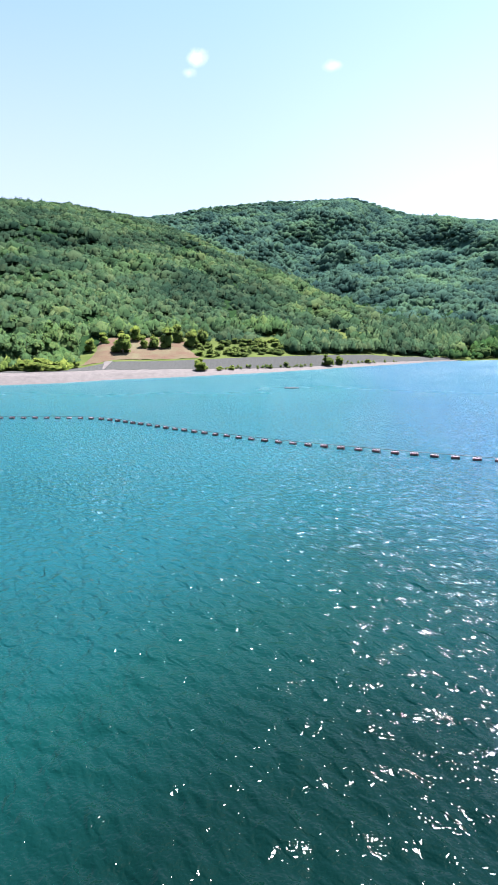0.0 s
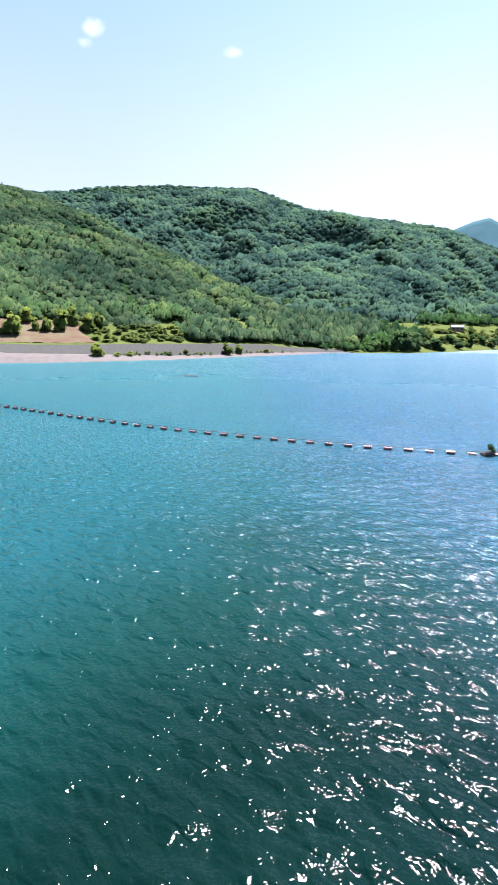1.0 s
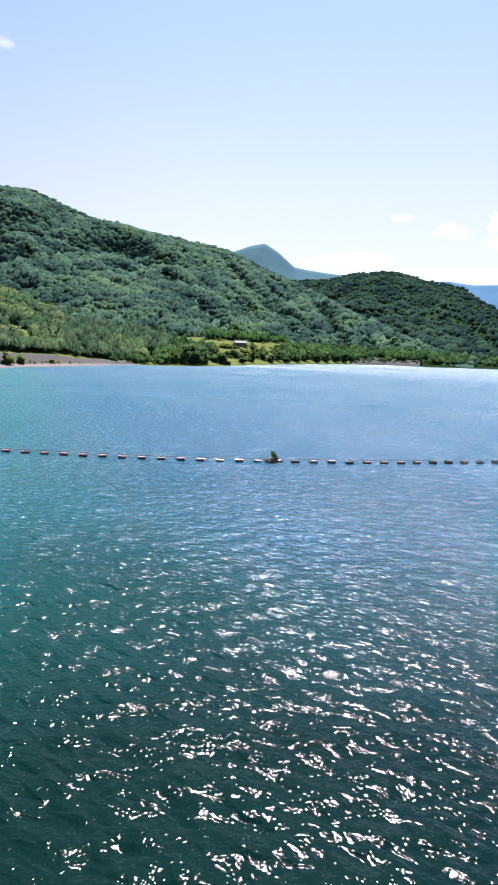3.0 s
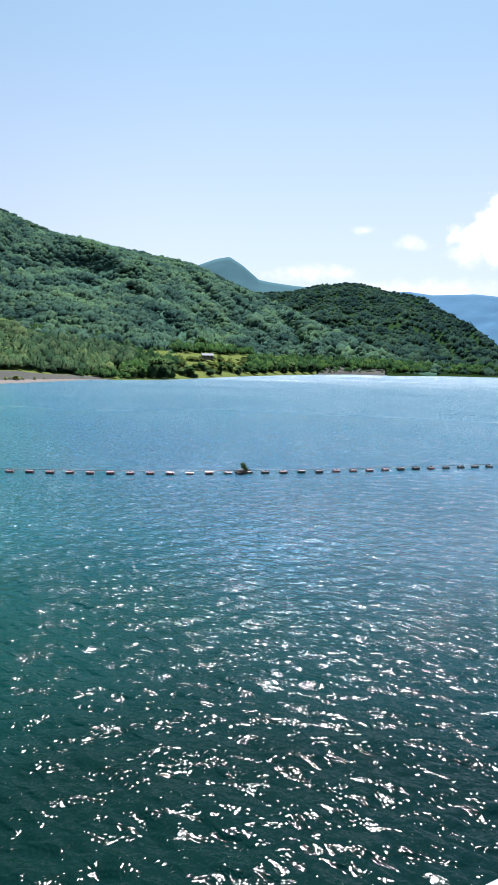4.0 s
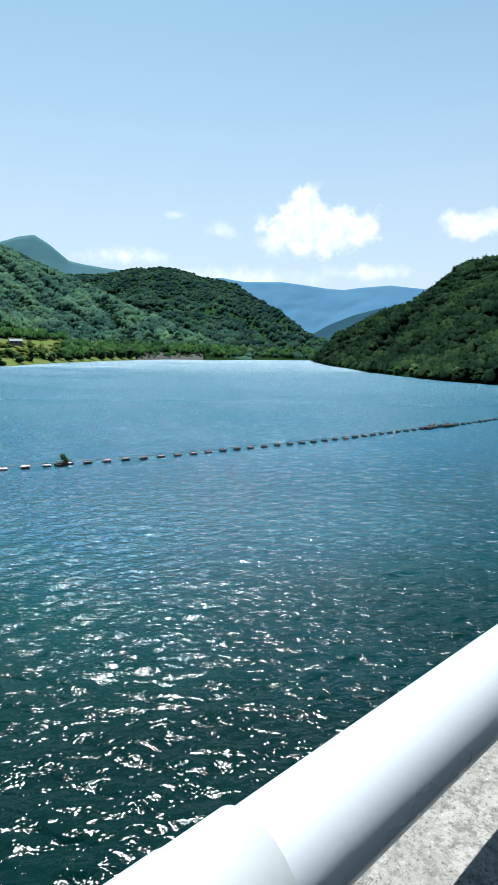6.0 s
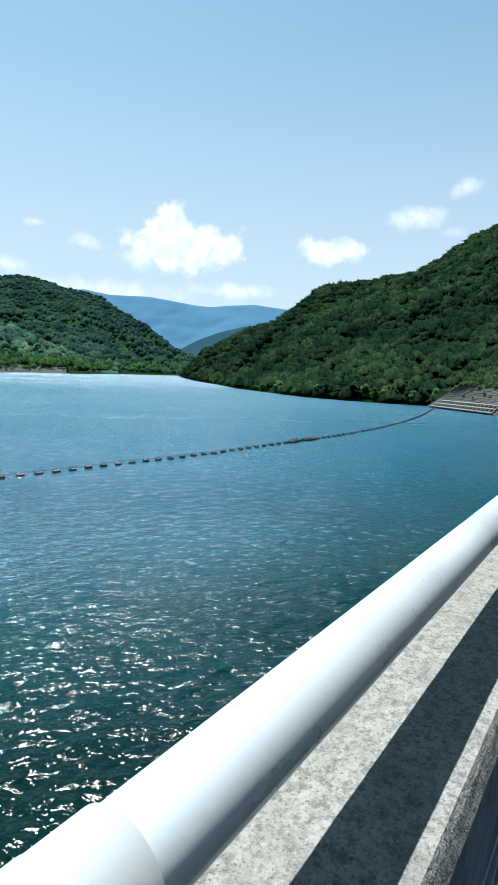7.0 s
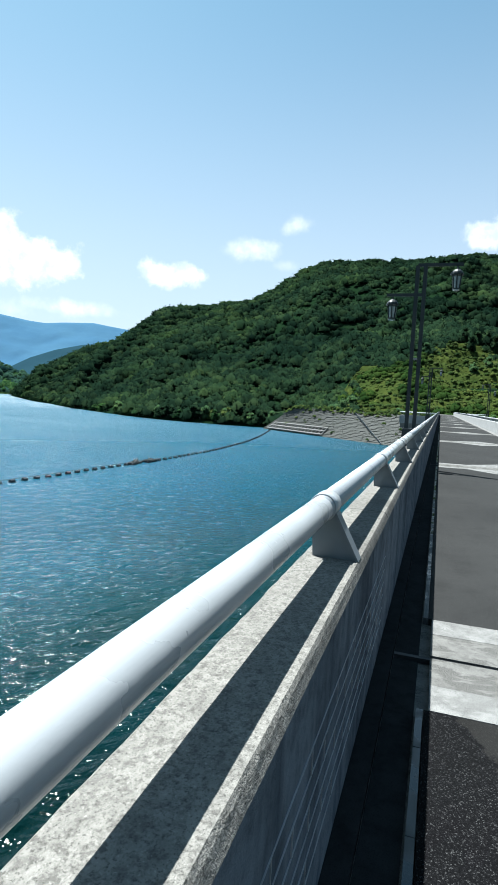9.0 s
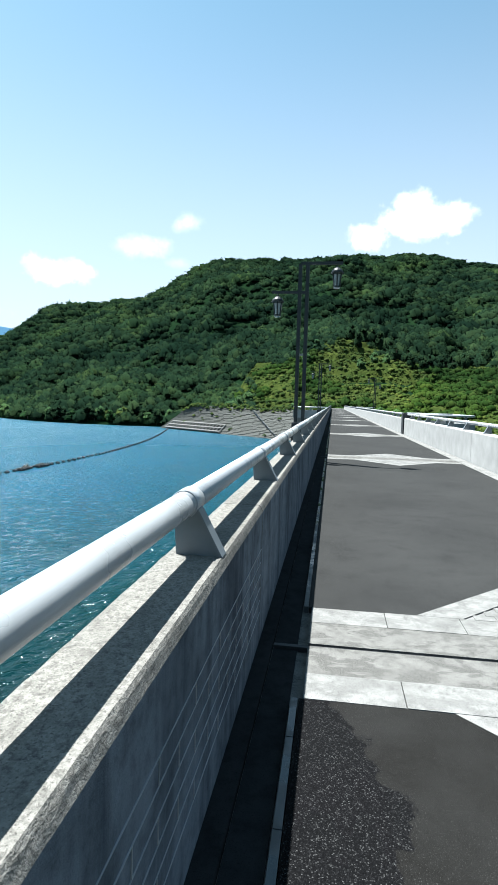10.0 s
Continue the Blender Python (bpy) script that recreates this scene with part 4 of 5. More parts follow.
def boom_float(red):
    f = empty("boom_float", 0, 0, WATER_Z, "cylindrical float of a log boom, red above and black below", "float", "floats of the boom")
    bm = bmesh.new()
    rod(bm, (-0.46, 0, 0.1), (0.46, 0, 0.1), 0.25, sides=16)
    bmesh.ops.bevel(bm, geom=[e for e in bm.edges if len(e.link_faces) == 2 and abs(e.calc_face_angle(0)) > 1.2], offset=0.05, segments=2, affect="EDGES")
    part("drum", bm, RED if red else LIT_BLACK, f, smooth=False)
    bm = bmesh.new()
    box(bm, -0.43, 0.43, -0.29, 0.29, -0.24, 0.05, 0.03)
    part("skirt", bm, BLACK, f)
    for x in (-0.3, 0.3):
        bm = bmesh.new()
        rod(bm, (x - 0.03, 0, 0.1), (x + 0.03, 0, 0.1), 0.258, sides=16)
        part("strap", bm, BLACK, f)
    bm = bmesh.new()
    box(bm, -0.1, 0.1, -0.05, 0.05, 0.34, 0.44)
    part("clamp", bm, CABLE, f)
    return f


kinds = [boom_float(True), boom_float(False)]
rnd = random.Random(4)
used = set()
for i, (v, ang) in enumerate(spots):
    k = 0 if (v.x < 24 or rnd.random() < (0.5 if v.x < 45 else 0.1)) else 1
    m = pose(v.x, v.y, WATER_Z + rnd.uniform(-0.04, 0.05), rnd.uniform(-8, 8), rnd.uniform(-4, 4), math.degrees(ang) + rnd.uniform(-5, 5))
    if k in used:
        copy_thing(kinds[k], m)
    else:
        kinds[k].matrix_basis = m
        used.add(k)

# ---- the far bank at the dam's end, revetment and steps ----
BANK_LOW = (Vector((193, 12.5, WATER_Z - 1.2)), Vector((252, 77, WATER_Z - 1.2)))
BANK_TOP = (Vector((221, 13, -1.2)), Vector((245, 60, -1.0)))


def bank_point(s, u):
    a = BANK_LOW[0].lerp(BANK_LOW[1], s)
    b = BANK_TOP[0].lerp(BANK_TOP[1], s)
    return a.lerp(b, u)


BANK_N = (BANK_LOW[1] - BANK_LOW[0]).cross(BANK_TOP[0] - BANK_LOW[0]).normalized()
if BANK_N.x > 0:
    BANK_N = -BANK_N
gs, gu = 16, 12
verts = [bank_point(-0.14 + 1.18 * i / gs, -0.1 + 1.13 * k / gu) - BANK_N * 0.05 for i in range(gs + 1) for k in range(gu + 1)]
faces = [(i * (gu + 1) + k, i * (gu + 1) + k + 1, (i + 1) * (gu + 1) + k + 1, (i + 1) * (gu + 1) + k) for i in range(gs) for k in range(gu)]
bank = tagged(new("revetment", mesh_of("revetment", verts, faces, STONE)), "grey stepped block revetment at the dam abutment", "revetment", kind="structure")

# ---- shore on the west side ----
# azimuth, water's edge, beach top, wall top (metres away), heights of beach top and wall top over the water
SHORE = np.array([(-75, 190, 202, 214, 3.8, 4.2), (-45, 212, 224, 236, 3.8, 4.0), (-32, 218, 230, 242, 3.8, 4.0), (-27, 218, 230, 242, 3.5, 3.9), (-24.6, 222, 234, 246, 3.5, 4.3), (-22, 228, 240, 252, 3.4, 6.2),
                  (-16.5, 232, 244, 256, 2.9, 5.9), (-11, 243, 255, 267, 1.9, 6.2), (-6.5, 256, 268, 280, 1.4, 6.3), (-2, 277, 289, 301, 1.1, 6.1), (3, 308, 320, 332, 1.3, 5.4), (5.4, 327, 339, 350, 1.2, 3.6),
                  (7.7, 350, 360, 372, 1.0, 2.8), (10.8, 372, 380, 392, 0.5, 1.7), (12, 378, 386, 396, 0.5, 1.7)], float)
SHORE_EAST = np.array([(11.5, 376, 384, 394, 0.6, 1.7), (16.6, 402, 410, 420, 0.8, 1.9), (20.4, 455, 463, 473, 1.0, 2.6), (27.2, 630, 640, 652, 1.5, 3.6), (32, 780, 790, 802, 2.0, 4.0), (35, 880, 890, 902, 4.2, 5.5),
                       (38.9, 866, 876, 890, 3.0, 4.5), (44, 1010, 1020, 1035, 2.5, 4.0), (49.2, 1070, 1080, 1095, 1.5, 3.0)], float)
BENCH = {"west": ((12, 1.4), (40, 9.5), (90, 17.0)), "east": ((60, 9.0), (110, 15.0), (170, 21.0))}


def ground_at(az, r, table, side):
    """Height of the shore's ground at an azimuth and a distance."""
    edge, beach, wall, zb, zw = (float(np.interp(az, table[:, 0], table[:, c])) for c in range(1, 6))
    rs, zs = [edge - 4, edge, beach, wall], [-1.0, 0.05, zb, zw]
    for dr, dz in BENCH[side]:
        rs.append(wall + dr), zs.append(zw + dz)
    return WATER_Z + float(np.interp(r, rs, zs))


def shore_strip(name, levels, mat, label, category, seed=0, n=220, a0=-75.0, a1=12.0, bump=0.15, table=SHORE):
    """A strip along the shore. Levels: the column of the distance, metres beyond it, the column of the height (0: the water), metres above it."""
    az = np.linspace(a0, a1, n)
    rows = []
    for col, off, zcol, dz in levels:
        r = np.interp(az, table[:, 0], table[:, col]) + off
        wob = (fractal(az * 0.9, np.full(n, col + off * 0.1), seed, 3) - 0.5) * 2
        r = r + wob * 1.6
        zz = WATER_Z + dz + wob * bump + (np.interp(az, table[:, 0], table[:, zcol]) if zcol else 0.0)
        rows.append(np.stack([r * np.sin(np.radians(az)), r * np.cos(np.radians(az)), zz], -1))
    m = len(rows)
    verts = np.stack(rows, 1).reshape(-1, 3)
    i, j = np.meshgrid(np.arange(n - 1), np.arange(m - 1), indexing="ij")
    a = (i * m + j).ravel()
    tris = np.concatenate([np.stack([a, a + 1, a + m + 1], 1), np.stack([a, a + m + 1, a + m], 1)])
    return tagged(new(name, tris_mesh(name, verts, tris, mat, False)), label, category, kind="structure")


shore_strip("beach", [(1, -6, 0, -1.0), (1, 0, 0, 0.02), (1, 6, 4, -1.0), (2, 1.0, 4, 0.0)], BEACH, "pale gravel beach along the water", "beach", 1)
shore_strip("shore_wall", [(2, 0, 4, -0.4), (2, 0.6, 4, 0.05), (3, 0, 5, 0.0), (3, 1.5, 5, 0.05)], REVET, "grey sloped concrete bank above the beach", "embankment", 1, a0=-75, a1=10.5)
shore_strip("meadow", [(3, -3.0, 5, -1.6), (3, 1.2, 5, 0.1), (3, 12, 5, 1.4), (3, 40, 5, 9.5), (3, 90, 5, 17.0)], GRASS, "sunny yellow-green grass bench above the shore", "meadow", 2, bump=0.4)
shore_strip("meadow_east", [(1, -4, 0, -1.0), (1, 0, 0, 0.1), (2, 0, 4, 0.0), (3, 4, 5, 0.3), (3, 60, 5, 9.0), (3, 110, 5, 15.0), (3, 170, 5, 21.0)], GRASS, "bright green meadow by the far shore", "meadow", 3,
            a0=11.5, a1=31.6, bump=0.3, table=SHORE_EAST)
shore_strip("far_bank", [(1, -4, 0, -1.0), (1, 0, 0, 0.1), (2, 0, 4, 0.0), (3, 0, 5, 0.0), (3, 40, 5, 6.0)], REVET, "grey sloped bank on the far shore", "embankment", 4,
            a0=31.8, a1=38.2, bump=0.9, table=SHORE_EAST)
shore_strip("wooded_bank", [(1, -4, 0, -1.0), (1, 0, 0, 0.2), (2, 0, 4, 0.0), (3, 60, 5, 3.0)], FLOOR, "dark wooded bank of the far arm", "bank", 5,
            a0=38.4, a1=49.2, bump=0.3, table=SHORE_EAST)

# ---- trees and shrubs by the shore ----


def polar(az, r):
    return r * math.sin(radians(az)), r * math.cos(radians(az))


def leaf_crown(high, wide, seed, leaves=420, low=0.12, size=0.34, lumps=16):
    """A crown of leafy lumps on several boughs, with loose leaf clumps standing out of them."""
    r = np.random.default_rng(seed)
    bush = low < 0.05
    boughs, verts, tris, base = [], [], [], 0
    shapes = crown_templates(1, lumps, 0.45, seed, -2)
    for k in range(lumps):
        a = k * 2.4 + r.uniform(-0.4, 0.4)
        h = r.uniform(0.06, 0.7) if bush else r.uniform(low + 0.04, 0.85)
        out = wide * (1 - (0.6 * h if bush else 0.9 * abs(h - 0.42))) * r.uniform(0.3, 0.72)
        br = wide * r.uniform(0.27, 0.42)
        c = np.array([math.cos(a) * out, math.sin(a) * out, high * h])
        boughs.append((c, br))
        tv, tf = shapes[k]
        verts.append(tv * np.array([br, br, br * 0.95]) * 0.92 + c)
        tris.append(tf + base)
        base += len(tv)
    for i in range(leaves):
        c0, br = boughs[r.integers(0, lumps)]
        v = r.normal(0, 1, 3)
        v /= np.linalg.norm(v)
        c = c0 + v * br * r.uniform(0.7, 1.15)
        c[2] = max(c[2], 0.05 * high)
        s = size * r.uniform(0.6, 1.3)
        t = np.cross(v, r.normal(0, 1, 3))
        t /= np.linalg.norm(t)
        b = np.cross(v, t)
        verts.append(np.array([c + t * s, c + b * s * 0.8, c - t * s, c - b * s * 0.8, c + v * s * 0.6]))
        order = np.array([(0, 1, 4), (1, 2, 4), (2, 3, 4), (3, 0, 4)])
        tris.append(order + base)
        base += 5
    return np.concatenate(verts), np.concatenate(tris)


def limbs(high, wide, seed, low):
    rnd = random.Random(seed)
    bm = bmesh.new()
    top = (rnd.uniform(-0.05, 0.05) * high, rnd.uniform(-0.05, 0.05) * high, high * 0.8)
    rod(bm, (0, 0, -0.6), top, high * 0.028, high * 0.008, 8)
    for k in range(5):
        a, h = k * 2.4 + rnd.uniform(-0.3, 0.3), rnd.uniform(max(low, 0.15), 0.6)
        p = Vector((top[0] * h, top[1] * h, high * h * 0.8))
        rod(bm, p, p + Vector((math.cos(a) * wide * 0.55, math.sin(a) * wide * 0.55, high * 0.18)), high * 0.012, high * 0.004, 6)
    return bm


TREE_KINDS = {}


def tree(az, r, z, high, wide, kind, mat=None, label="leafy broadleaf tree on the lake shore", category="tree", low=0.15, group="trees on the shore"):
    """One tree or bush; trees of one kind share their meshes."""
    mat = mat or LEAVES
    x, y = polar(az, r)
    key = (kind, category, mat.name, high > 5)
    if key not in TREE_KINDS:
        leaves = 800 if high > 5 else 300
        unit = leaf_crown(8.0, 3.2, 100 + kind, leaves, low, 0.32 if high > 5 else 0.42)
        way = unit[0] - np.array([0, 0, 3.4])
        way = way / (np.linalg.norm(way, axis=1)[:, None] + 1e-6) + np.array([0, 0, 0.85])
        # every leaf shows its upper side outwards
        leaf = np.array(unit[1])
        a, b, c = (unit[0][leaf[:, i]] for i in range(3))
        inward = (np.cross(b - a, c - a) * way[leaf].mean(1)).sum(1) < 0
        leaf[inward] = leaf[inward][:, ::-1]
        crown = tris_mesh("crown", unit[0], leaf, mat, True)
        crown.normals_split_custom_set_from_vertices(way / np.linalg.norm(way, axis=1)[:, None])
        TREE_KINDS[key] = (crown, None)
        bm = limbs(8.0, 3.2, kind, low)
        me = bpy.data.meshes.new("trunk")
        bm.to_mesh(me)
        bm.free()
        me.materials.append(BARK)
        TREE_KINDS[key] = (TREE_KINDS[key][0], me)
    crown, trunk = TREE_KINDS[key]
    t = empty(category.replace(" ", "_"), x, y, z, label, category, group)
    t.scale = (wide / 3.2, wide / 3.2, high / 8.0)
    t.rotation_euler = (0, 0, az * 3.3 + r)
    for name, me in (("crown", crown), ("trunk", trunk)):
        o = new(name, me)
        o.parent = t
    return t


rnd = random.Random(11)
W0 = WATER_Z
# west shore: a tall stand, then scattered trees over the bare slope
for k in range(46):
    az, dr = rnd.uniform(-40, -25.4), 4 + 58 * (k / 46) ** 1.2
    r = float(np.interp(az, SHORE[:, 0], SHORE[:, 3])) + dr
    tree(az, r, ground_at(az, r, SHORE, "west"), rnd.uniform(10.5, 15.5), rnd.uniform(3.4, 5.0), rnd.randint(0, 4), label="tall leafy tree in a dense stand by the shore", low=0.06)
for az, dr, h, wd in ((-20.9, 16, 12.5, 5.6), (-18.9, 24, 7.5, 2.8), (-17.9, 22, 8.5, 3.2), (-16.6, 24, 12.0, 5.0), (-14.2, 26, 10.0, 4.4), (-13.2, 30, 9.0, 3.8),
                      (-23.9, 26, 7.0, 3.2), (-15.6, 34, 10.5, 4.0), (-22.6, 34, 6.5, 3.0), (-19.6, 36, 9.0, 3.6)):
    r = float(np.interp(az, SHORE[:, 0], SHORE[:, 3])) + dr
    # paler meadow leaves put light on the trees' shaded sides
    tree(az, r, ground_at(az, r, SHORE, "west") + 0.3, h, wd, rnd.randint(0, 4), MEADOW_SHRUB, "rounded leafy tree on the bare earth slope", low=0.03)
for az, dr, h, wd in ((-13.5, 9.5, 6.8, 3.6), (-0.9, 12, 7.4, 3.4), (0.2, 13, 5.6, 2.8), (-5.0, 14, 2.6, 1.8), (-6.6, 12, 2.3, 1.6), (-10.4, 11, 2.4, 2.0), (-11.6, 10, 2.3, 2.0), (2.9, 13, 2.5, 2.0)):
    r = float(np.interp(az, SHORE[:, 0], SHORE[:, 1])) + dr
    # paler leaves here as well, lightening the bushes' shaded sides
    tree(az, r, ground_at(az, r, SHORE, "west") - 0.2, h, wd, rnd.randint(0, 2), MEADOW_SHRUB, "low green bush growing on the beach", "bush", 0.02, "bushes on the beach")
for k in range(70):
    az = rnd.uniform(-13.6, -5.0)
    r = float(np.interp(az, SHORE[:, 0], SHORE[:, 3])) + rnd.uniform(4, 32)
    tree(az, r, ground_at(az, r, SHORE, "west") - 0.2, rnd.uniform(1.8, 4.0), rnd.uniform(1.9, 3.4), rnd.randint(0, 2), MEADOW_SHRUB, "yellow-green shrub on the shore meadow", "shrub", 0.02, "shrubs on the meadow")
for k in range(50):
    az = rnd.uniform(-40, -25.2)
    r = float(np.interp(az, SHORE[:, 0], SHORE[:, 3])) + rnd.uniform(-7, 4)
    tree(az, r, ground_at(az, r, SHORE, "west") - 0.2, rnd.uniform(3.0, 6.5), rnd.uniform(2.8, 4.8), rnd.randint(0, 2), MEADOW_SHRUB, "bright green shrub under the shore trees", "shrub", 0.02, "shrubs under the trees")
# the far meadow
for az, h, wd, dr in ((13.4, 10, 5.0, 3), (14.3, 11, 5.2, 3), (15.4, 14, 6.0, 2), (16.4, 16, 7.4, 2), (17.2, 13, 6.0, 3), (18.5, 8, 4.8, 10), (19.2, 10, 5.8, 1), (20.2, 8, 5.0, 34), (21.1, 7.5, 4.8, 4), (22.1, 13, 3.6, 8), (22.9, 9, 5.6, 26),
                      (23.9, 9, 5.0, 3), (24.6, 12, 5.4, 12), (25.4, 9.0, 6.0, 2), (26.4, 10, 6.0, 6), (27.4, 13, 5.6, 10), (28.4, 12, 6.0, 3), (29.3, 14, 6.4, 7), (30.3, 13, 6.6, 4), (31.1, 15, 7.0, 3)):
    r = float(np.interp(az, SHORE_EAST[:, 0], SHORE_EAST[:, 2])) + dr + 1
    tree(az, r, ground_at(az, r, SHORE_EAST, "east") - 0.2, h, wd, rnd.randint(0, 4), rnd.choice((LEAVES, WOODS_SHORE)), label="leafy tree on the far meadow's edge", low=0.03, group="trees on the far meadow")
for k in range(190):
    az = rnd.uniform(13.0, 31.2)
    r = float(np.interp(az, SHORE_EAST[:, 0], SHORE_EAST[:, 3])) + rnd.uniform(4, 110)
    tree(az, r, ground_at(az, r, SHORE_EAST, "east") - 0.2, rnd.uniform(2.4, 5.2), rnd.uniform(2.8, 5.4), rnd.randint(0, 2), SHRUB, "rounded shrub on the far meadow", "shrub", 0.02, "shrubs on the far meadow")
# east shore edge and the slope at the dam's end
for k in range(44):
    az = 50.0 + 26 * (k + rnd.uniform(-0.3, 0.3)) / 44
    f, _, _ = HILL_F.lines(az)
    tree(az, float(f) + rnd.uniform(0, 5), HILL_F.foot_z, rnd.uniform(4, 8.5), rnd.uniform(2.4, 4.2), rnd.randint(0, 4), rnd.choice((SHRUB, LEAVES, WOODS_EAST, WOODS_EAST, WOODS_EAST, WOODS_SHORE, WOODS_SHORE)), "leafy tree overhanging the water's edge", group="trees at the east water's edge")
sx, sy, sz, sr = [], [], [], []
for k in range(13000):
    az = rnd.uniform(79, 118)
    top = float(np.interp(az, f_az, f_top))
    u = rnd.uniform(0.0, top)
    x, y, z = HILL_F.point(np.array([az]), np.array([u]))
    if fractal(x / 22, y / 22, 63, 3)[0] < 0.2 + rnd.uniform(0, 0.22):
        continue
    z = terraced(x, y, z)
    sx.append(x[0]), sy.append(y[0]), sz.append(z[0] - 0.15), sr.append(rnd.choice((0.25, 0.3, 0.35, 0.4, 0.5, 0.6, 1.2)) * rnd.uniform(0.8, 1.2))
sr = np.array(sr)
dark = np.array([fractal(np.array([q]) / 30, np.array([p]) / 30, 66, 3)[0] > 0.57 for q, p in zip(sx, sy)])
sx, sy, sz = np.array(sx), np.array(sy), np.array(sz)
canopy("scrub", sx[dark], sy[dark], sz[dark], sr[dark] * 2.4, sr[dark] * 2.9, COARSE, DARK_SCRUB, "dark green bushes overgrowing the slope", rng, "scrub")
sx, sy, sz, sr = sx[~dark], sy[~dark], sz[~dark], sr[~dark]
canopy("scrub", np.array(sx), np.array(sy), np.array(sz), sr * 1.2, sr * 1.3, COARSE, SHRUB, "thick yellow-green scrub on the slope", rng, "scrub")
for az, u, h, wd in ((80.5, 0.03, 9, 4.2), (81.6, 0.05, 7, 3.6), (79.6, 0.02, 8, 4), (87.2, 0.13, 8, 3.6), (88.3, 0.15, 7, 3.4), (92.6, 0.12, 7, 3.2), (93.8, 0.13, 7.5, 3.4), (95.0, 0.13, 7, 3.2), (86.2, 0.03, 5, 2.8), (94.5, 0.02, 7, 3.6), (96.2, 0.02, 6, 3.4)):
    x, y, z = HILL_F.point(np.array([az]), np.array([u]))
    tree(az, math.hypot(x[0], y[0]), z[0] + 0.2, h, wd, rnd.randint(0, 4), label="dark leafy tree standing in the scrub", group="trees on the slope")

for k in range(18):
    az = 91.5 + k * 0.75 + rnd.uniform(-0.3, 0.3)
    u = float(np.interp(az, f_az, f_top)) + rnd.uniform(-0.01, 0.015)
    x, y, z = HILL_F.point(np.array([az]), np.array([u]))
    tree(az, math.hypot(x[0], y[0]), z[0], rnd.uniform(9, 14), rnd.uniform(2.6, 3.8), rnd.randint(0, 4), WOODS_EAST, "tall dark tree along the top of the open slope", low=0.05, group="trees above the slope")


def bench_woods(count, a0, a1, d0, d1, table, mat, label, r0=2.0, r1=3.6):
    az, off = rng.uniform(a0, a1, count), rng.uniform(d0, d1, count)
    d = np.interp(az, table[:, 0], table[:, 3]) + off
    z = np.array([ground_at(p, q, table, "west" if table is SHORE else "east") for p, q in zip(az, d)]) - 0.3
    r = rng.uniform(r0, r1, count)
    canopy("thicket", d * np.sin(np.radians(az)), d * np.cos(np.radians(az)), z, r, r * rng.uniform(1.4, 2.5, count), CLUMP, mat, label, rng, "thicket")


bench_woods(130, -48, -25.4, -2, 12, SHORE, LEAVES, "leafy thicket at the foot of the shore trees", 1.6, 3.2)
bench_woods(190, -48, -25.8, 8, 66, SHORE, LEAVES, "tall leafy stand above the shore", 2.8, 4.6)
bench_woods(130, -25, -4.6, 44, 66, SHORE, LEAVES, "row of bright trees behind the bare slope", 2.6, 5.0)
bench_woods(60, 8.2, 13.2, -9, 6, SHORE, WOODS_SHORE, "dark bushes where the shore bank ends", 1.2, 3.2)
bench_woods(70, -48, -25.8, -7, 1, SHORE, MEADOW_SHRUB, "bright low bushes along the bank's top", 1.4, 2.8)
bench_woods(90, -14, 7, -13, -10, SHORE, MEADOW_SHRUB, "low green growth along the foot of the bank", 0.35, 0.8)
bench_woods(150, 12.6, 17.6, 3, 60, SHORE_EAST, WOODS_SHORE, "dark thicket of trees on the shore", 3.0, 5.4)
bench_woods(230, 25.0, 32.0, 4, 100, SHORE_EAST, WOODS_SHORE, "thicket of mixed trees along the far shore", 3.2, 6.0)
bench_woods(190, 31.6, 40.6, 14, 90, SHORE_EAST, WOODS_SHORE, "trees above the far grey bank", 3.8, 6.8)
bench_woods(60, 32.0, 39.2, -14, 2, SHORE_EAST, WOODS_SHORE, "bushes over the far grey bank", 0.9, 2.0)
bench_woods(150, 39.0, 49.2, 0, 60, SHORE_EAST, WOODS_SHORE, "dark trees along the far arm's bank", 4.0, 7.5)
bench_woods(170, 3.0, 13.5, 26, 95, SHORE, WOODS_NEAR, "dense trees in the hollow behind the shore", 3.6, 6.2)
bench_woods(190, -4.6, 11.2, 6, 32, SHORE, WOODS_NEAR, "thicket behind the shore bank", 2.8, 5.0)
bench_woods(150, 17.6, 25.2, 150, 210, SHORE_EAST, WOODS_SHORE, "trees behind the far meadow", 3.4, 6.0)
bench_woods(26, 17.6, 25.2, 3, 80, SHORE_EAST, SHRUB, "low bushes over the far meadow", 1.8, 3.8)

# dark thicket above the revetment
th_az, th_u = rng.uniform(77.6, 82.2, 90), rng.uniform(0.0, 0.1, 90)
tx, ty, tz = HILL_F.point(th_az, th_u)
tr = rng.uniform(1.8, 3.6, 90)
canopy("thicket", tx, ty, tz, tr, tr * rng.uniform(1.4, 2.2, 90), CLUMP, WOODS_EAST, "dark thicket above the stone revetment", rng, "thicket")

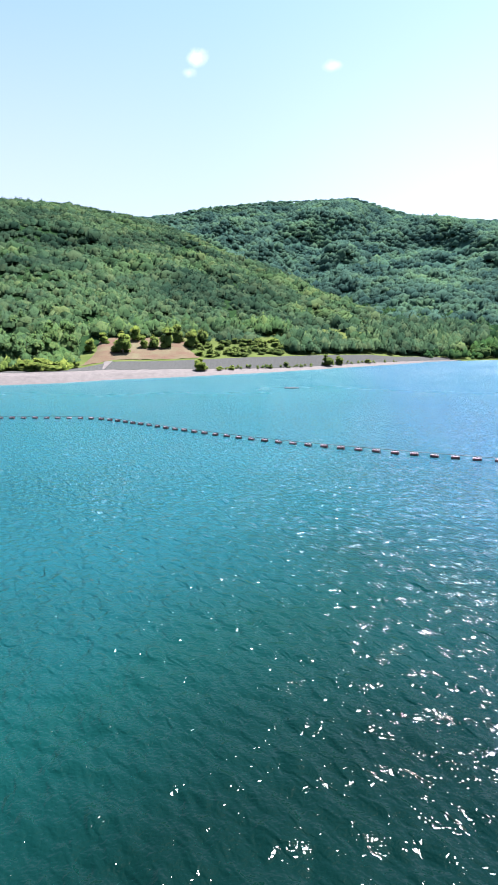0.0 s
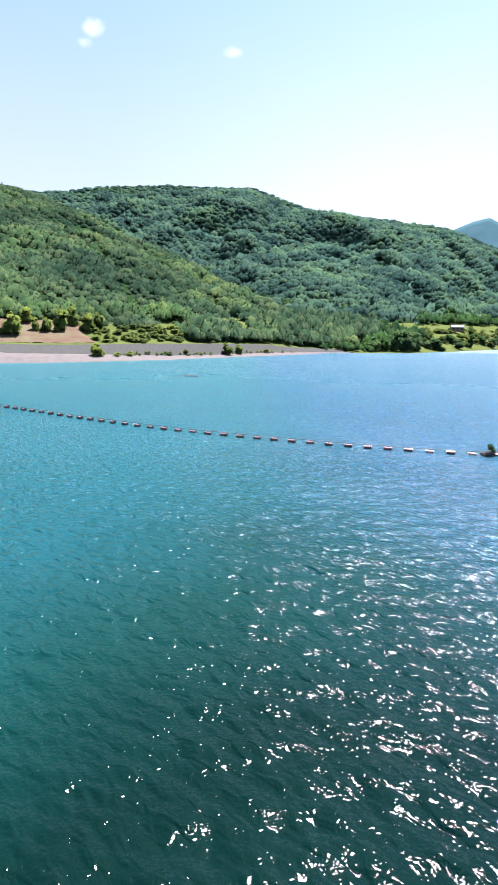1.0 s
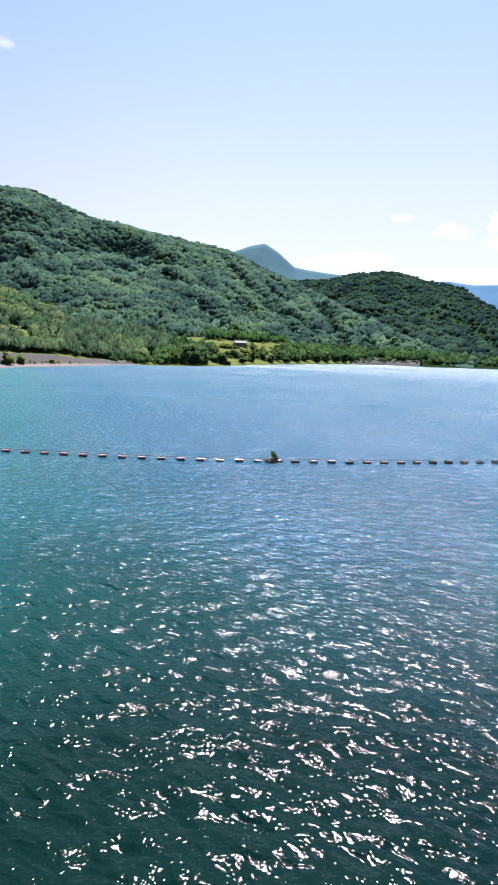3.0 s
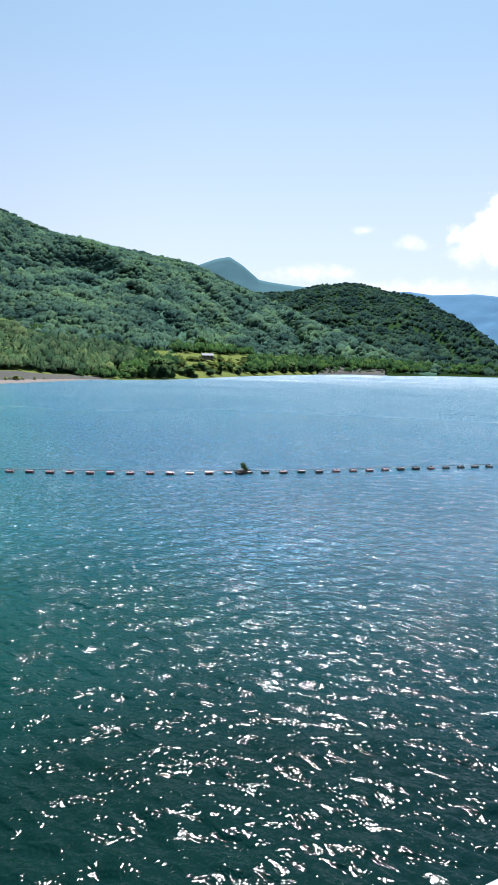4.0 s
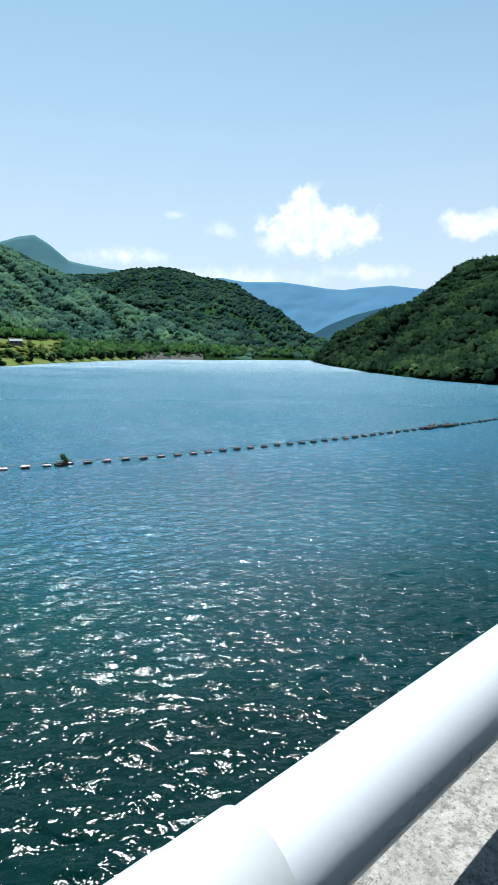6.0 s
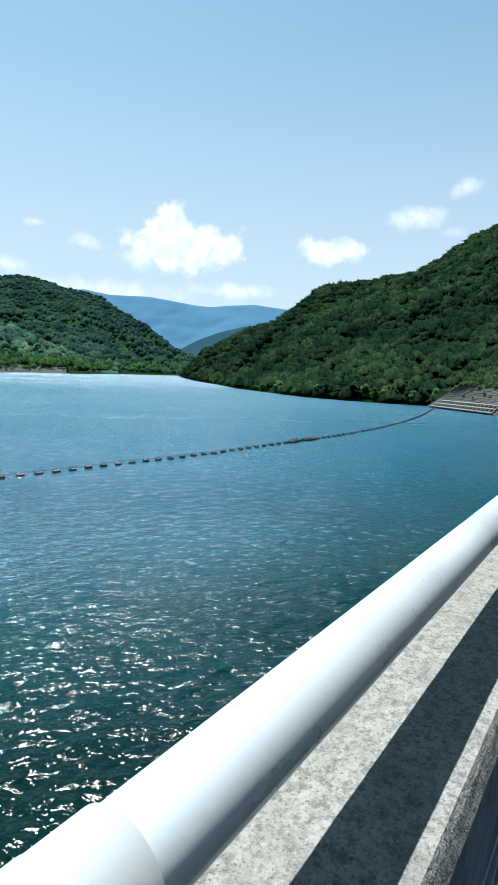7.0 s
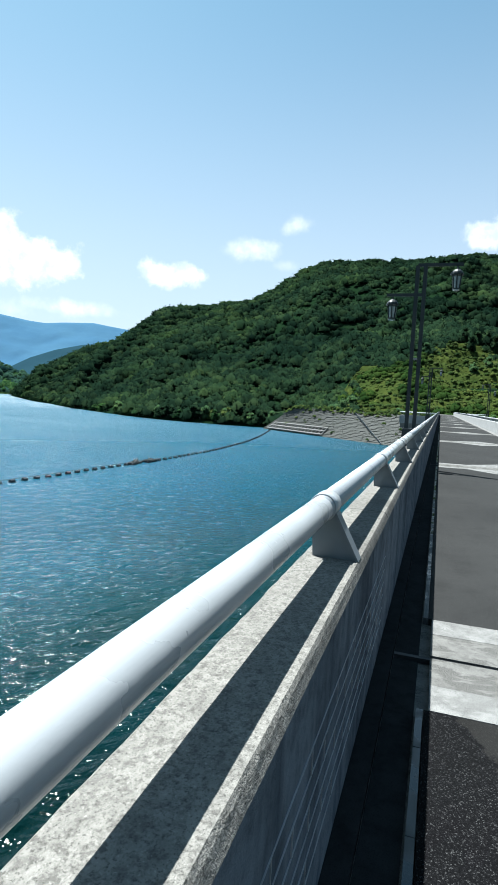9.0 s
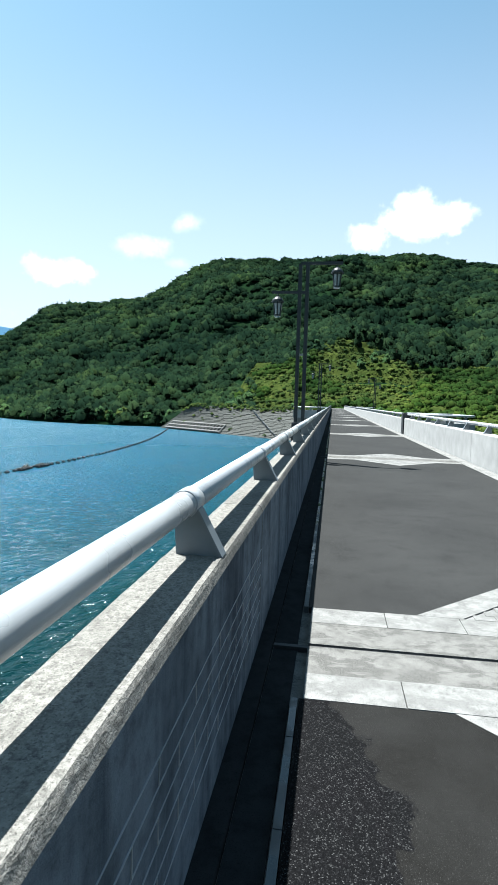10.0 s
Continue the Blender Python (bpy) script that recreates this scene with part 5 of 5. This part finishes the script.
# bare slope between the shore trees
sa, su = np.meshgrid(np.linspace(-24.9, -13.5, 44), np.linspace(0, 1, 16), indexing="ij")
shape = np.clip(np.minimum(sa + 25.4, -12.6 - sa) / 2.5, 0, 1)
sd = np.interp(sa, SHORE[:, 0], SHORE[:, 3]) + 5 + su * 36
szz = W0 + 0.3 + np.interp(sa, SHORE[:, 0], SHORE[:, 5]) + su * (1.2 + 8.6 * shape) + 0.7 * (fractal(sa * 1.5, su * 5, 71, 3) - 0.5)
a = (np.arange(43)[:, None] * 16 + np.arange(15)[None]).ravel()
tagged(new("bare_slope", tris_mesh("bare_slope", np.stack([sd * np.sin(np.radians(sa)), sd * np.cos(np.radians(sa)), szz + 0.4], -1).reshape(-1, 3),
                                   np.concatenate([np.stack([a, a + 17, a + 16], 1), np.stack([a, a + 1, a + 17], 1)]), DIRT)),
       "bare reddish earth slope above the shore", "earth slope", kind="structure")

# ramp and post on the west shore
ramp = empty("boat_ramp", *polar(-22.4, 246), W0, "pale concrete ramp down the shore bank", "ramp", kind="structure")
bm = bmesh.new()
pts = [polar(-23.3, 239), polar(-22.8, 239), polar(-21.9, 254), polar(-22.7, 254)]
vs = [bm.verts.new((x - ramp.location.x, y - ramp.location.y, z)) for (x, y), z in zip(pts, (3.5, 3.6, 6.6, 6.3))]
ws = [bm.verts.new(v.co - Vector((0, 0, 0.8))) for v in vs]
bm.faces.new(vs)
bm.faces.new(ws[::-1])
for i in range(4):
    bm.faces.new((vs[i], ws[i], ws[(i + 1) % 4], vs[(i + 1) % 4]))
part("slab", bm, BEACH, ramp)
pole = empty("utility_pole", *polar(-19.6, 296), W0 + 16.0, "thin grey utility pole among the trees", "utility pole")
bm = bmesh.new()
rod(bm, (0, 0, -1), (0, 0, 8.5), 0.16, 0.1, 8)
part("post", bm, CASTING, pole)
bm = bmesh.new()
box(bm, -0.7, 0.7, -0.05, 0.05, 7.7, 7.85)
part("crossarm", bm, CASTING, pole)

# ---- house on the far meadow ----
hx, hy = polar(20.8, 560)
house = empty("house", hx, hy, W0 + 16.6, "small dark house with a pale metal roof", "house")
house.rotation_euler = (0, 0, radians(-14))
bm = bmesh.new()
box(bm, -5.2, 5.2, -3.6, 3.6, -1.5, 2.6)
wall = part("wall", bm, SIDING, house)
bm = bmesh.new()
eave, ridge = 2.5, 4.6
for y0, y1 in ((-4.4, 0), (4.4, 0)):
    q = [(-5.8, y0, eave), (5.8, y0, eave), (5.8, y1, ridge), (-5.8, y1, ridge)]
    up = [bm.verts.new(v) for v in q]
    dn = [bm.verts.new((v[0], v[1], v[2] - 0.18)) for v in q]
    bm.faces.new(up)
    bm.faces.new(dn[::-1])
    for i in range(4):
        bm.faces.new((up[i], dn[i], dn[(i + 1) % 4], up[(i + 1) % 4]))
part("roof", bm, ROOF, house)
for x in (-3.2, 0.2, 3.4):
    bm = bmesh.new()
    box(bm, x - 0.6, x + 0.6, -3.68, -3.58, 0.5, 1.8)
    part("window", bm, DARK_STEEL, house)
bm = bmesh.new()
for s in (-1, 1):
    bm.faces.new([bm.verts.new((s * 5.15, -3.6, 2.4)), bm.verts.new((s * 5.15, 3.6, 2.4)), bm.verts.new((s * 5.15, 0, 4.3))])
part("gable", bm, SIDING, house)

# ---- rafts and drift on the lake ----


def raft(x, y, long, wide, plant, label, turn=0.0, seed=0):
    rr = random.Random(seed)
    t = empty("raft", x, y, WATER_Z, label, "raft", "drift at the boom")
    t.rotation_euler = (0, 0, turn)
    bm = bmesh.new()
    box(bm, -long / 2, long / 2, -wide / 2, wide / 2, 0.02, 0.3, 0.05)
    part("deck", bm, BLACK, t)
    for k in range(6):
        bm = bmesh.new()
        q = (k - 2.5) * wide / 6
        lx = long * rr.uniform(0.35, 0.55)
        rod(bm, (-lx, q, 0.3 + rr.uniform(0, 0.15)), (lx, q + rr.uniform(-0.4, 0.4), 0.34 + rr.uniform(0, 0.2)), 0.08, 0.05, 8)
        part("log", bm, WOOD, t)
    for k in range(0 if plant else 9):
        bm = bmesh.new()
        q = Vector((rr.uniform(-0.45, 0.45) * long, rr.uniform(-0.4, 0.4) * wide, 0.3))
        rod(bm, q, q + Vector((rr.uniform(-0.9, 0.9), rr.uniform(-0.3, 0.3), rr.uniform(0.15, 0.75))), 0.055, 0.02, 6)
        part("branch", bm, rr.choice((WOOD, BARK)), t)
    if plant:
        v, f = leaf_crown(1.25, 0.62, 300 + seed, 170, 0.1, 0.11, 6)
        v[:, 2] += 0.3
        o = new("plant", tris_mesh("plant", v, f, LEAVES, False))
        o.parent = t
        o["label"] = "small green shrub growing on the raft"
    return t


raft(27.6, 60.9, 1.9, 1.1, True, "small dark raft overgrown with a green shrub", 0.1, 1)
raft(92.6, 53.1, 3.2, 1.3, False, "dark raft piled with driftwood at the boom", 0.1, 2)
raft(98.4, 52.7, 3.6, 1.4, False, "long dark raft of driftwood at the boom", -0.05, 3)
raft(95.4, 53.9, 2.0, 0.9, False, "dark drift caught behind the boom", 0.4, 4)
drift = empty("drift_log", -12.9, 164.5, WATER_Z, "pale floating log with a dark stub", "log")
bm = bmesh.new()
rod(bm, (-2.1, 0, 0.08), (2.1, 0.1, 0.12), 0.28, 0.18, 10)
part("trunk", bm, PAVING, drift)
bm = bmesh.new()
box(bm, -1.8, 1.6, -0.65, 0.0, -0.1, 0.22, 0.04)
part("plank", bm, WOOD, drift)
bm = bmesh.new()
rod(bm, (-1.6, 0, 0.1), (-1.95, 0.1, 1.0), 0.11, 0.04, 8)
part("branch", bm, WOOD, drift)

# ---- blocks and crib on the far bank ----
block_rnd = random.Random(44)
ROWS_UP, BLOCKS = 24, 56
weeds, upper, upper_faces = [], [], []
for k in range(ROWS_UP):
    s0 = -0.13 + block_rnd.uniform(0, 0.02)
    while s0 < 1.02:
        s1 = s0 + 1.26 / BLOCKS * block_rnd.uniform(0.6, 1.5)
        u0, u1 = -0.03 + k * 1.03 / ROWS_UP, -0.03 + (k + 1) * 1.03 / ROWS_UP - 0.011
        if block_rnd.random() < 0.02 + 0.12 * (k > ROWS_UP - 4):
            weeds.append(bank_point((s0 + s1) / 2, u0))
        else:
            lift = block_rnd.uniform(0.06, 0.3)
            q = [bank_point(s0, u0), bank_point(s1 - 0.0016, u0), bank_point(s1 - 0.0016, u1), bank_point(s0, u1)]
            q = q + [v + BANK_N * lift for v in q]
            sides = [(4, 5, 6, 7), (0, 1, 5, 4), (1, 2, 6, 5), (2, 3, 7, 6), (3, 0, 4, 7)]
            if k < 5:
                new("block", mesh_of("block", q, sides, STONE)).parent = bank
            else:
                upper_faces += [tuple(len(upper) + c for c in f) for f in sides]
                upper += q
        s0 = s1
rest = tagged(new("upper_blocks", mesh_of("upper_blocks", upper, upper_faces, STONE)), kind="stuff")
rest.parent = bank
for k in range(150):
    weeds.append(bank_point(block_rnd.uniform(-0.14, 1.03), block_rnd.uniform(0.93, 1.08)))
weed_r = np.array([block_rnd.uniform(0.4, 1.1) for _ in weeds])
canopy("weeds", np.array([v.x for v in weeds]), np.array([v.y for v in weeds]), np.array([v.z for v in weeds]), weed_r, weed_r * 1.3, CLUMP, SHRUB, "weeds growing out of the stone revetment", rng, "weeds")
crib = empty("crib_wall", label="pale concrete crib frame at the water's edge", category="crib wall", kind="structure")


def beam(parent, a, b, w, name):
    bm = bmesh.new()
    rod(bm, a, b, w, sides=4)
    part(name, bm, PAVING, parent)


for i in range(3):
    u = 0.12 + i * 0.115
    beam(crib, bank_point(0.5, u) + BANK_N * 0.75, bank_point(0.985, u) + BANK_N * 0.75, 0.34, "beam")
for k in range(17):
    s = 0.505 + k * 0.475 / 16
    beam(crib, bank_point(s, 0.1) + BANK_N * 0.75, bank_point(s, 0.37) + BANK_N * 0.75, 0.3, "post")
stair = empty("bank_stairs", label="narrow pale concrete stair climbing the bank", category="stairs", kind="structure")
p0, p1 = bank_point(0.1, 0.12) + BANK_N * 0.5, bank_point(0.42, 1.0) + BANK_N * 0.4
for k in range(24):
    v = p0.lerp(p1, k / 24)
    bm = bmesh.new()
    box(bm, v.x - 0.45, v.x + 0.55, v.y - 0.2, v.y + 0.2, v.z - 0.3, v.z + 0.1)
    part("step", bm, PALE_WALL, stair)
for k in range(22):
    az, el = 83.46 - 1.3 * k / 21, -0.1 + 2.05 * k / 21
    us = np.linspace(0, 0.5, 400)
    hx_, hy_, hz_ = HILL_F.point(np.full(400, az), us)
    hz_ = terraced(hx_, hy_, hz_)
    i = int(np.argmax(np.degrees(np.arctan2(hz_ - EYE_Z, np.hypot(hx_, hy_))) > el))
    bm = bmesh.new()
    box(bm, hx_[i] - 0.5, hx_[i] + 0.5, hy_[i] - 0.3, hy_[i] + 0.3, hz_[i] - 0.8, hz_[i] + 0.5)
    part("step", bm, PALE_WALL, stair)

# ---- road surface ----


def flat_piece(name, outline, top, mat, parent, thick=0.05):
    bm = bmesh.new()
    prism(bm, outline, top - thick, top)
    return part(name, bm, mat, parent)


def ring_tiles(c, near):
    """Pale strips and the diamond of paving round one joint."""
    for sign in (-1, 1):
        a, b = sorted((c + sign * 0.40, c + sign * 0.695))
        y, i = ROAD_L, 0
        while y > ROAD_R + 0.02:
            ny = max(y - (0.55 if near else 4.0), ROAD_R)
            flat_piece("paving_tile", [(a, ny + 0.003), (b, ny + 0.003), (b, y - 0.003), (a, y - 0.003)], 0.001 + 0.0015 * (i % 2), PAVING, road)
            y, i = ny, i + 1
        # border of the diamond
        for y0, y1 in ((-0.66, MIDDLE), (-2.94, MIDDLE)):
            x0, x1 = c + sign * 0.70, c + sign * 1.865
            inner0, inner1 = y0 + (0.36 if y1 < y0 else -0.36) * -1, y1
            outline = [(x0, y0), (x1, y1), (x1 - sign * 0.34, y1), (x0, y0 + (-0.34 if y1 < y0 else 0.34))]
            flat_piece("paving_tile", outline, 0.002, PAVING, road)
        # small setts inside
        step = 0.24 if near else 2.0
        x = c + sign * 0.703
        n = 0
        while n < 8:
            xa, xb = c + sign * (0.703 + n * 0.105), c + sign * (0.703 + (n + 1) * 0.105 - 0.005)
            half = 1.16 - 0.345 - (n + 1) * 0.105 * 0.985
            if half < 0.1:
                break
            if near:
                y = MIDDLE - half
                while y < MIDDLE + half - 0.02:
                    ny = min(y + 0.21, MIDDLE + half)
                    flat_piece("sett", [(min(xa, xb), y + 0.003), (max(xa, xb), y + 0.003), (max(xa, xb), ny - 0.003), (min(xa, xb), ny - 0.003)], 0.0, PAVING, road)
                    y = ny
            n += 1
        flat_piece("sett_bed", [(c + sign * 0.702, MIDDLE - 0.79), (c + sign * 0.702, MIDDLE + 0.79), (c + sign * 1.5, MIDDLE)], -0.005 if near else 0.0, PAVING, road)
    for a, b in ((c - 0.398, c - 0.022), (c + 0.022, c + 0.398)):
        flat_piece("concrete_band", [(a, ROAD_R), (b, ROAD_R), (b, ROAD_L), (a, ROAD_L)], 0.0, BAND, road)
    flat_piece("joint_seal", [(c - 0.02, -4.0), (c + 0.02, -4.0), (c + 0.02, 0.355), (c - 0.02, 0.355)], -0.014, RUBBER, road, 0.03)


for c in JOINTS:
    ring_tiles(c, -2 < c < 20)
for a, b in zip(JOINTS, JOINTS[1:] + [X_END + 6]):
    p, q = a + 0.70, b - 0.70
    outline = [(p, ROAD_L + 0.02), (p, -0.66), (a + 1.87, MIDDLE), (p, -2.94), (p, ROAD_R), (q, ROAD_R), (q, -2.94), (b - 1.87, MIDDLE), (q, -0.66), (q, ROAD_L + 0.02)]
    flat_piece("asphalt_panel", outline, 0.0, OLD_ASPHALT if a < 3 else ASPHALT, road)
    near = -16 < a < 20
    x, i = a + 0.02, 0
    while x < b - 0.05:
        nx = min(x + (0.6 if near else 4.7), b - 0.02)
        flat_piece("kerb_strip", [(x + 0.003, -3.98), (nx - 0.003, -3.98), (nx - 0.003, ROAD_R - 0.004), (x + 0.003, ROAD_R - 0.004)], 0.004, PAVING, road)
        x = nx
    x = p
    while x < q - 0.05:
        nx = min(x + (0.6 if near else 4.7), q)
        flat_piece("kerb_strip", [(x + 0.003, ROAD_L + 0.025), (nx - 0.003, ROAD_L + 0.025), (nx - 0.003, 0.19), (x + 0.003, 0.19)], 0.003, DAMP, road)
        x = nx
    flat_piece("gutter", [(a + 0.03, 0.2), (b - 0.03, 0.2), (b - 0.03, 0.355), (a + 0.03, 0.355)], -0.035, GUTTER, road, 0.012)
